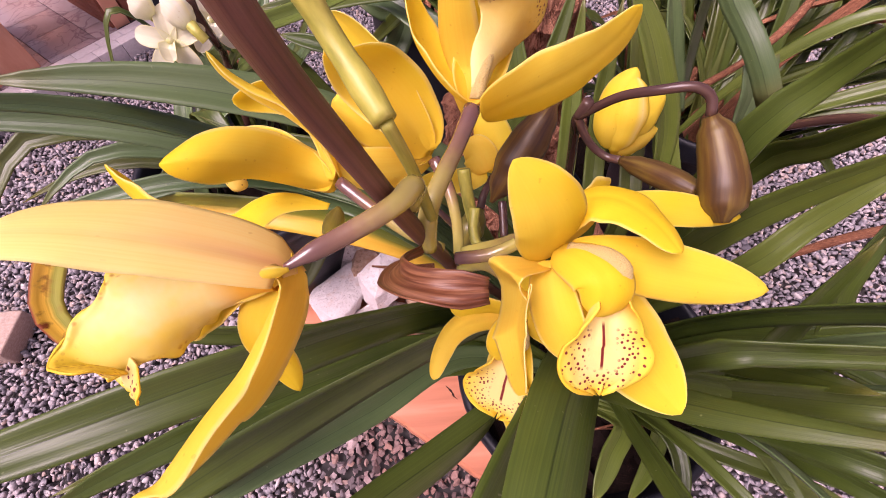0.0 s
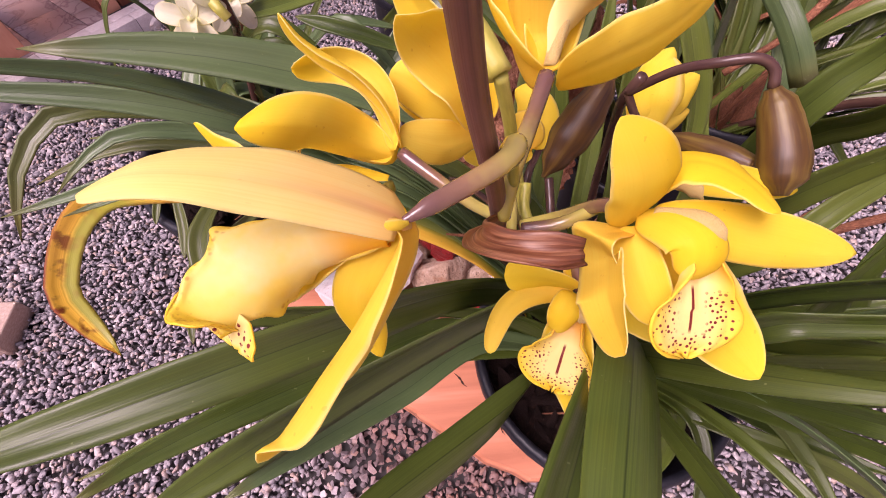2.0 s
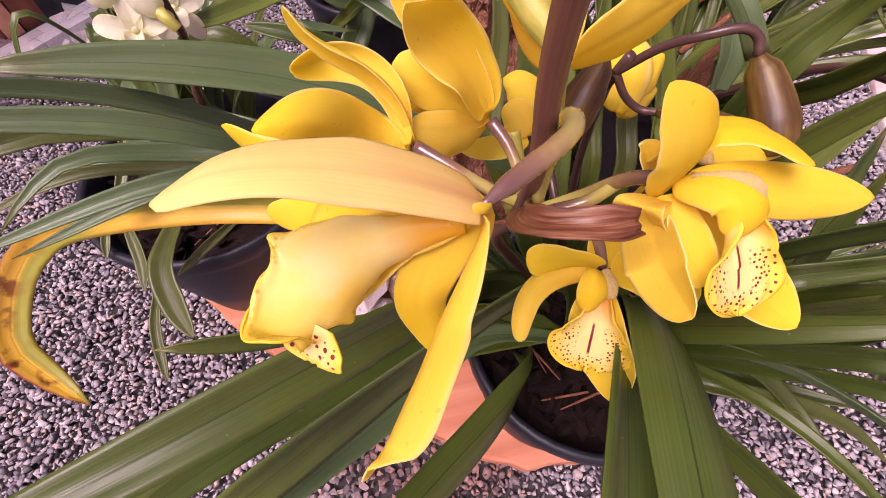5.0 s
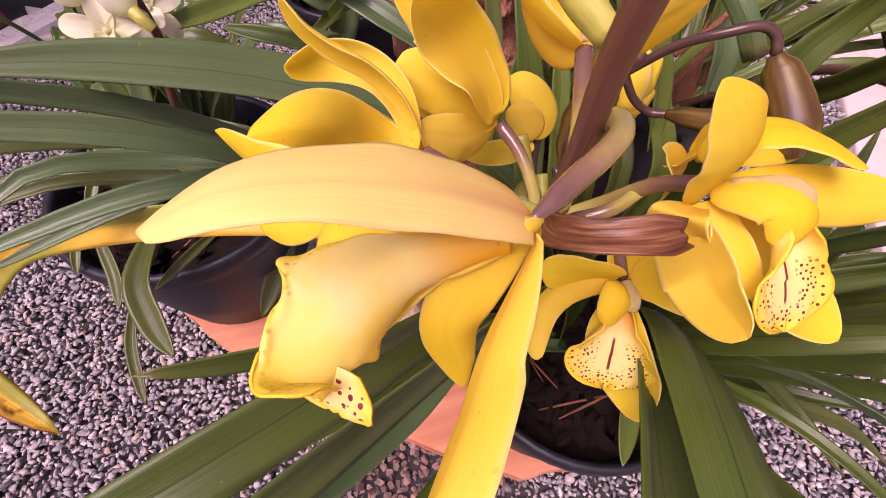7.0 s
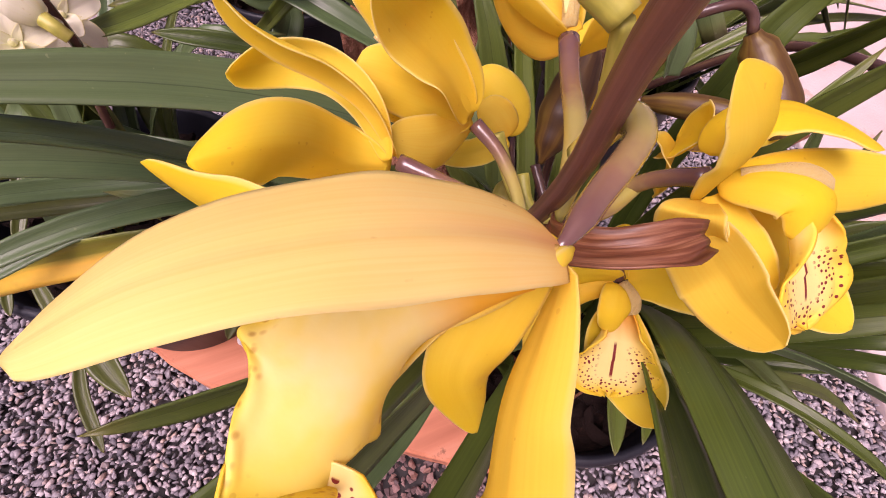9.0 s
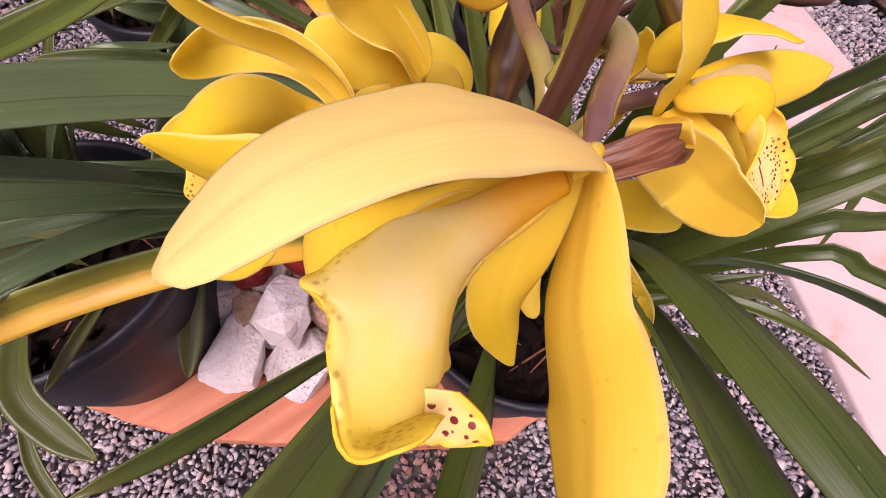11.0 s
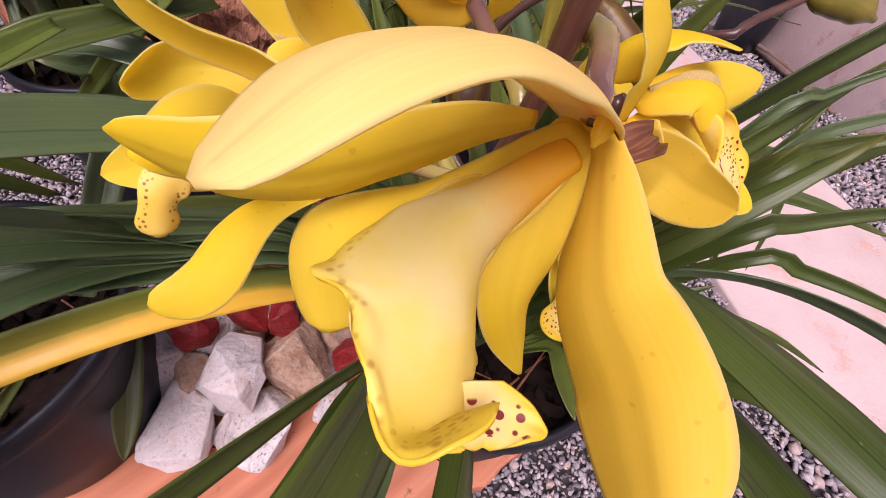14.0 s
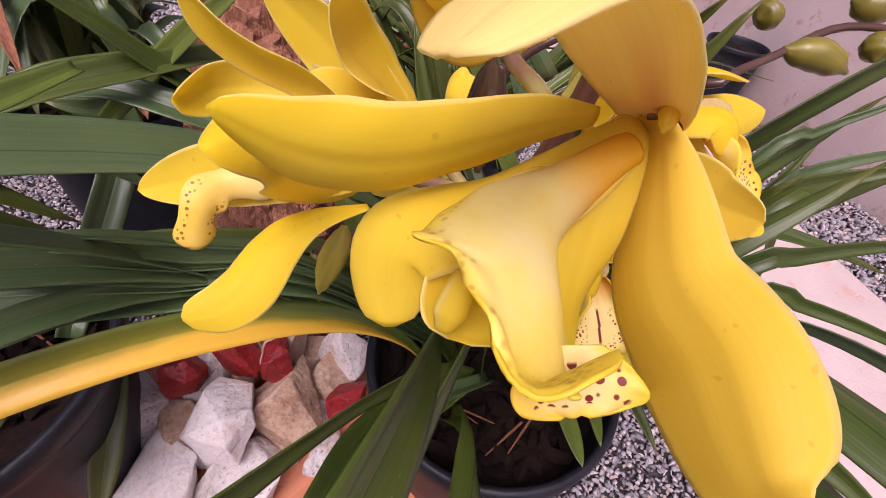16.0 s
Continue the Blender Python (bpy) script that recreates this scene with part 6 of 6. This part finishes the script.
leaf(far, [(-0.734, 5.128, 10.111), (-1.511, 4.716, 10.090), (-1.926, 4.468, 10.110), (-2.232, 4.365, 10.116)], 0.22, (0, -0.6, 0.8), mat=M_leaf_lime)
leaf(far, [(-0.540, 4.896, 9.295), (-1.155, 5.007, 9.498), (-1.813, 5.188, 9.619)], 0.20, (0, -0.6, 0.8))
leaf(far, [(-3.0, 5.1, 7.1), (-2.750, 6.505, 8.494), (-2.419, 7.461, 9.361)], 0.26, (0, -0.9, 0.4), mat=M_leaf_grey)
leaf(far, [(0.872, 5.943, 9.708), (-0.767, 5.873, 9.702), (-1.538, 5.800, 9.644), (-2.241, 5.892, 9.578)], 0.34, (0, -0.6, 0.8))
leaf(far, [(-2.0, 5.0, 7.2), (-0.366, 6.655, 8.693), (-0.731, 6.689, 9.012), (-1.056, 6.793, 9.141)], 0.42, (0.2, -0.7, 0.7), mat=M_leaf_grey)
leaf(far, [(1.005, 5.337, 8.960), (0.233, 5.834, 9.524), (-0.414, 5.955, 10.232), (-0.757, 5.973, 10.543)], 0.26, (0, -0.6, 0.8))
leaf(far, [(0.579, 6.472, 9.637), (-0.098, 6.377, 9.611), (-0.806, 6.368, 9.615), (-1.327, 6.389, 9.500), (-1.791, 6.400, 9.425)], 0.22, (0, -0.6, 0.8))
leaf(far, [(-0.882, 6.850, 8.435), (-0.323, 6.369, 9.142), (0.438, 5.862, 9.991), (1.035, 5.373, 10.580)], 0.28, (0, -0.6, 0.8), mat=M_leaf_lime)
leaf(far, [(0.660, 5.273, 8.932), (0.045, 5.689, 9.282), (-0.459, 6.127, 9.450), (-0.983, 6.402, 9.353)], 0.40, (0, -0.5, 0.9), mat=M_leaf_grey)

# ---- white blooms of the far plant ----
def white_bloom(p, out, up, size, label, lipped=True):
    p, o, u = Vector(p), Vector(out).normalized(), Vector(up)
    u = (u - u.dot(o) * o).normalized()
    w = o.cross(u)
    b = part("flower", tube([p, p + o * 0.06 * size + u * 0.03 * size, p + o * 0.15 * size], [0.03 * size, 0.05 * size, 0.04 * size], 8, 10), M_white_petal, far, label)
    for k in range(5):
        a = math.pi / 2 + 2 * math.pi * k / 5
        d = u * math.sin(a) + w * math.cos(a)
        tepal(b, [p, p + d * 0.2 * size + o * 0.06 * size, p + d * 0.42 * size + o * 0.05 * size, p + d * 0.62 * size - o * 0.04 * size], 0.36 * size, o, 0.25, M_white_petal, shape=(0.6, 0.55))
    if lipped:
        tepal(b, [p + o * 0.04 * size, p - u * 0.10 * size + o * 0.22 * size, p - u * 0.32 * size + o * 0.20 * size], 0.30 * size, o + u, 0.6, M_white_petal, ruffle=0.12, shape=(0.5, 0.3))
    return b


def white_bud(a, b, r, label):
    a, b = Vector(a), Vector(b)
    m = a.lerp(b, 0.5)
    o = part("flower", tube([a, m, b], [r * 0.3, r * 0.65, r * 0.85, r * 0.8, r * 0.5, r * 0.06], 14, 12), M_white_petal, far, label)
    return o


white_bloom((-2.329, 3.842, 10.395), (0.1, -0.8, 0.6), (0, 0.5, 1), 0.52, "white bloom with a cream lip")
white_bloom((-2.170, 4.389, 10.267), (0.5, -0.7, 0.5), (0, 0.5, 1), 0.52, "white bloom with a cream lip")
white_bloom((-2.697, 5.551, 9.696), (0.4, -0.7, 0.5), (0, 0.5, 1), 0.54, "white bloom with a cream lip")
white_bud((-2.082, 3.847, 10.516), (-2.306, 4.058, 10.708), 0.15, "white bloom seen from behind")
white_bud((-2.418, 3.946, 10.579), (-2.570, 4.015, 10.740), 0.13, "white bloom seen from behind")
stem(far, [(-1.992, 3.786, 10.418), (-2.036, 3.801, 10.487), (-2.091, 3.861, 10.525)], [0.045, 0.05, 0.055], M_pedicel_green)
stem(far, [(-2.424, 4.043, 10.462), (-2.411, 3.974, 10.537), (-2.428, 3.947, 10.579)], [0.03, 0.035, 0.04], M_pedicel_green)
stem(far, [(-3.0, 5.2, 7.1), (-2.551, 5.049, 9.382), (-2.163, 4.279, 10.079), (-2.100, 4.069, 10.538), (-2.071, 4.075, 10.777)], [0.05, 0.05, 0.045, 0.04], M_stalk, "flower_stem", "dark flower stem")
stem(far, [(-2.929, 5.531, 8.740), (-2.797, 5.757, 9.118), (-2.692, 6.284, 9.687)], [0.05, 0.05, 0.05], M_dry, "support_stick", "thin brown support stick")

# pale stones heaped at the porch edge
for k, (x, y, sx, sy, sz) in enumerate(((-14.6, 22.7, 0.8, 0.6, 0.5), (-14.1, 22.0, 0.7, 0.5, 0.4), (-13.9, 23.7, 0.9, 0.6, 0.6), (-13.0, 23.0, 1.1, 0.6, 0.5), (-12.4, 22.2, 0.8, 0.5, 0.4), (-13.6, 24.6, 0.8, 0.7, 0.6), (-8.3, 24.1, 0.8, 0.7, 0.5), (-9.4, 25.0, 0.7, 0.6, 0.5))):
    stone((x, y, sz * 0.8), (sx, sy, sz), 60 + k, M_white_stone, "pale rough stone heaped at the porch edge", 0.4 * k)

# olive bud spray of the right-hand orchid
spray = part("flower_stem", tube([(3.2, 3.6, 8.8), (3.3, 2.4, 10.2), (2.776, 1.164, 10.829), (2.980, 1.066, 10.928), (3.302, 0.904, 11.080), (3.595, 0.777, 11.232), (3.780, 0.654, 11.299), (3.993, 0.433, 11.326), (4.192, 0.163, 11.310)], [0.05, 0.045, 0.04, 0.035, 0.03], 40, 10), M_stalk, right, "arching brown stem with closed buds")
for pts in (
    [(3.331, 0.906, 11.105), (3.389, 0.834, 11.104), (3.519, 0.674, 11.105), (3.618, 0.447, 11.037)],
    [(3.974, 0.407, 11.294), (3.907, 0.391, 11.231), (3.808, 0.354, 11.128)],
    [(3.710, 1.173, 11.291), (3.645, 1.189, 11.249), (3.549, 1.233, 11.202)],
    [(4.054, 0.759, 11.441), (4.130, 0.632, 11.419), (4.281, 0.451, 11.423)],
):
    part("bud", tube(pts, [0.03, 0.11, 0.13, 0.11, 0.02], 16, 12), M_bud_green, right, "closed olive bud")

# sticks along the foot of the pale wall
for k, (a, b, r) in enumerate((((35.3, 6.4, 0.3), (32.2, 1.2, 0.3), 0.30), ((35.0, 6.8, 0.7), (31.5, 0.9, 0.35), 0.22), ((33.6, 3.2, 0.25), (31.2, -0.3, 0.22), 0.22), ((34.4, 6.0, 0.8), (32.6, 2.4, 0.7), 0.16))):
    a, b = Vector(a), Vector(b)
    st = part("stick", tube([a, a.lerp(b, 0.4) + Vector((0.06, 0, 0.02)), b], [r * 0.8, r, r * 0.9, r * 0.7], 12, 8), M_stick, None)
    tagged(st, "weathered stick lying along the wall foot", "stick", "sticks at the wall")

# ---- gravel: loose stones over the soil ----
def pebble_shapes(count, points=11):
    shapes = []
    for k in range(count):
        rng = random.Random(900 + k)
        bm = bmesh.new()
        for _ in range(points):
            d = Vector((rng.gauss(0, 1), rng.gauss(0, 1), rng.gauss(0, 1))).normalized()
            bm.verts.new((d.x * rng.uniform(0.85, 1.15), d.y * rng.uniform(0.6, 0.95), d.z * 0.52))
        res = bmesh.ops.convex_hull(bm, input=bm.verts)
        bmesh.ops.delete(bm, geom=[q for q in res["geom_interior"] if isinstance(q, bmesh.types.BMVert)], context="VERTS")
        bmesh.ops.triangulate(bm, faces=bm.faces)
        bm.verts.index_update()
        shapes.append((np.array([v.co[:] for v in bm.verts]), np.array([[v.index for v in f.verts] for f in bm.faces])))
        bm.free()
    return shapes


PEBBLES = pebble_shapes(16)


def gravel(name, x0, x1, y0, y1, step, size, seed, keep):
    """One mesh of loose stones over a rectangle of the plan (decimetres), where keep(x, y) holds."""
    rng = np.random.default_rng(seed)
    gx, gy = np.meshgrid(np.arange(x0, x1, step), np.arange(y0, y1, step))
    px = gx.ravel() + rng.uniform(-0.5, 0.5, gx.size) * step
    py = gy.ravel() + rng.uniform(-0.5, 0.5, gx.size) * step
    ok = keep(px, py)
    px, py = px[ok], py[ok]
    verts, faces, at0 = [], [], 0
    kind = rng.integers(0, len(PEBBLES), px.size)
    for k in range(len(PEBBLES)):
        sel = np.nonzero(kind == k)[0]
        if not sel.size:
            continue
        vs, fs = PEBBLES[k]
        n = sel.size
        a = rng.uniform(0, 6.283, n)
        q = np.stack([np.cos(a), 0.35 * rng.normal(size=n), 0.35 * rng.normal(size=n), np.sin(a)], 1)
        q /= np.linalg.norm(q, axis=1, keepdims=True)
        w, x, y, z = q.T
        rot = np.stack([1 - 2 * (y * y + z * z), 2 * (x * y - z * w), 2 * (x * z + y * w), 2 * (x * y + z * w), 1 - 2 * (x * x + z * z), 2 * (y * z - x * w), 2 * (x * z - y * w), 2 * (y * z + x * w), 1 - 2 * (x * x + y * y)], 1).reshape(n, 3, 3)
        s = size * np.exp(rng.normal(0, 0.24, n))
        p = np.einsum("nij,vj->nvi", rot, vs) * s[:, None, None]
        p += np.stack([px[sel], py[sel], 0.04 + rng.uniform(-0.03, 0.09, n)], 1)[:, None]
        verts.append(p.reshape(-1, 3))
        faces.append((fs[None] + (at0 + np.arange(n) * len(vs))[:, None, None]).reshape(-1, 3))
        at0 += n * len(vs)
    verts, faces = np.concatenate(verts) * DM, np.concatenate(faces)
    me = bpy.data.meshes.new(name)
    me.vertices.add(len(verts))
    me.vertices.foreach_set("co", verts.ravel())
    me.loops.add(faces.size)
    me.loops.foreach_set("vertex_index", faces.ravel().astype(np.int32))
    me.polygons.add(len(faces))
    me.polygons.foreach_set("loop_start", np.arange(0, faces.size, 3, dtype=np.int32))
    me.update(calc_edges=True)
    me.materials.append(M_gravel)
    return new(name, me)


def off_path(x, y):
    d = x * PATH_N.x + y * PATH_N.y
    k = (x - K0.x) * KN.x + (y - K0.y) * KN.y
    return ((d < 11.6) | ((d > 20.6) & (d < 26.6))) & ((k < -3.2) | ((x - K0.x) * KD.x + (y - K0.y) * KD.y > 9.4)) & ~((x > -3.8) & (x < 0.0) & (y > 0.3) & (y < 2.5))


def near(x, y):
    return (x > -17) & (x < 19) & (y > -5) & (y < 24)


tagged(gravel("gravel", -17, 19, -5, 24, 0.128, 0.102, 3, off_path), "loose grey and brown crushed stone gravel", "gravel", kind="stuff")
tagged(gravel("gravel", -24, 34, -9, 30, 0.20, 0.16, 8, lambda x, y: off_path(x, y) & ~near(x, y)), "loose grey crushed stone gravel", "gravel", kind="stuff")
tagged(gravel("gravel", -24, 44, 30, 75, 0.30, 0.24, 4, off_path), "grey gravel further off", "gravel", kind="stuff")
tagged(gravel("gravel", -24, 44, -32, -9, 0.36, 0.29, 5, off_path), "grey gravel further off", "gravel", kind="stuff")
tagged(gravel("gravel", -60, -24, -32, 60, 0.42, 0.33, 6, off_path), "grey gravel further off", "gravel", kind="stuff")
tagged(gravel("gravel", 34, 60, -9, 30, 0.36, 0.29, 7, off_path), "grey gravel further off", "gravel", kind="stuff")

# the stones nearest the walk, one by one
shapes = []
for k, (vs, fs) in enumerate(PEBBLES):
    me = bpy.data.meshes.new("pebble")
    me.from_pydata([tuple(v * DM) for v in vs], [], [tuple(int(i) for i in f) for f in fs])
    me.materials.append(M_gravel)
    shapes.append(me)
rng = random.Random(77)
for i in range(22):
    for j in range(14):
        ob = new("pebble", shapes[rng.randrange(16)])
        s = 0.112 * math.exp(rng.gauss(0, 0.24))
        ob.matrix_basis = Matrix.Translation(V((-3.8 + 3.8 * (i + rng.random()) / 22, 0.3 + 2.2 * (j + rng.random()) / 14, 0.05 + rng.uniform(-0.03, 0.09)))) @ Euler((rng.uniform(-0.6, 0.6), rng.uniform(-0.6, 0.6), rng.uniform(0, 6.28))).to_matrix().to_4x4() @ Matrix.Scale(s, 4)
        ob.parent = ground
        ob.matrix_parent_inverse = ground.matrix_basis.inverted()
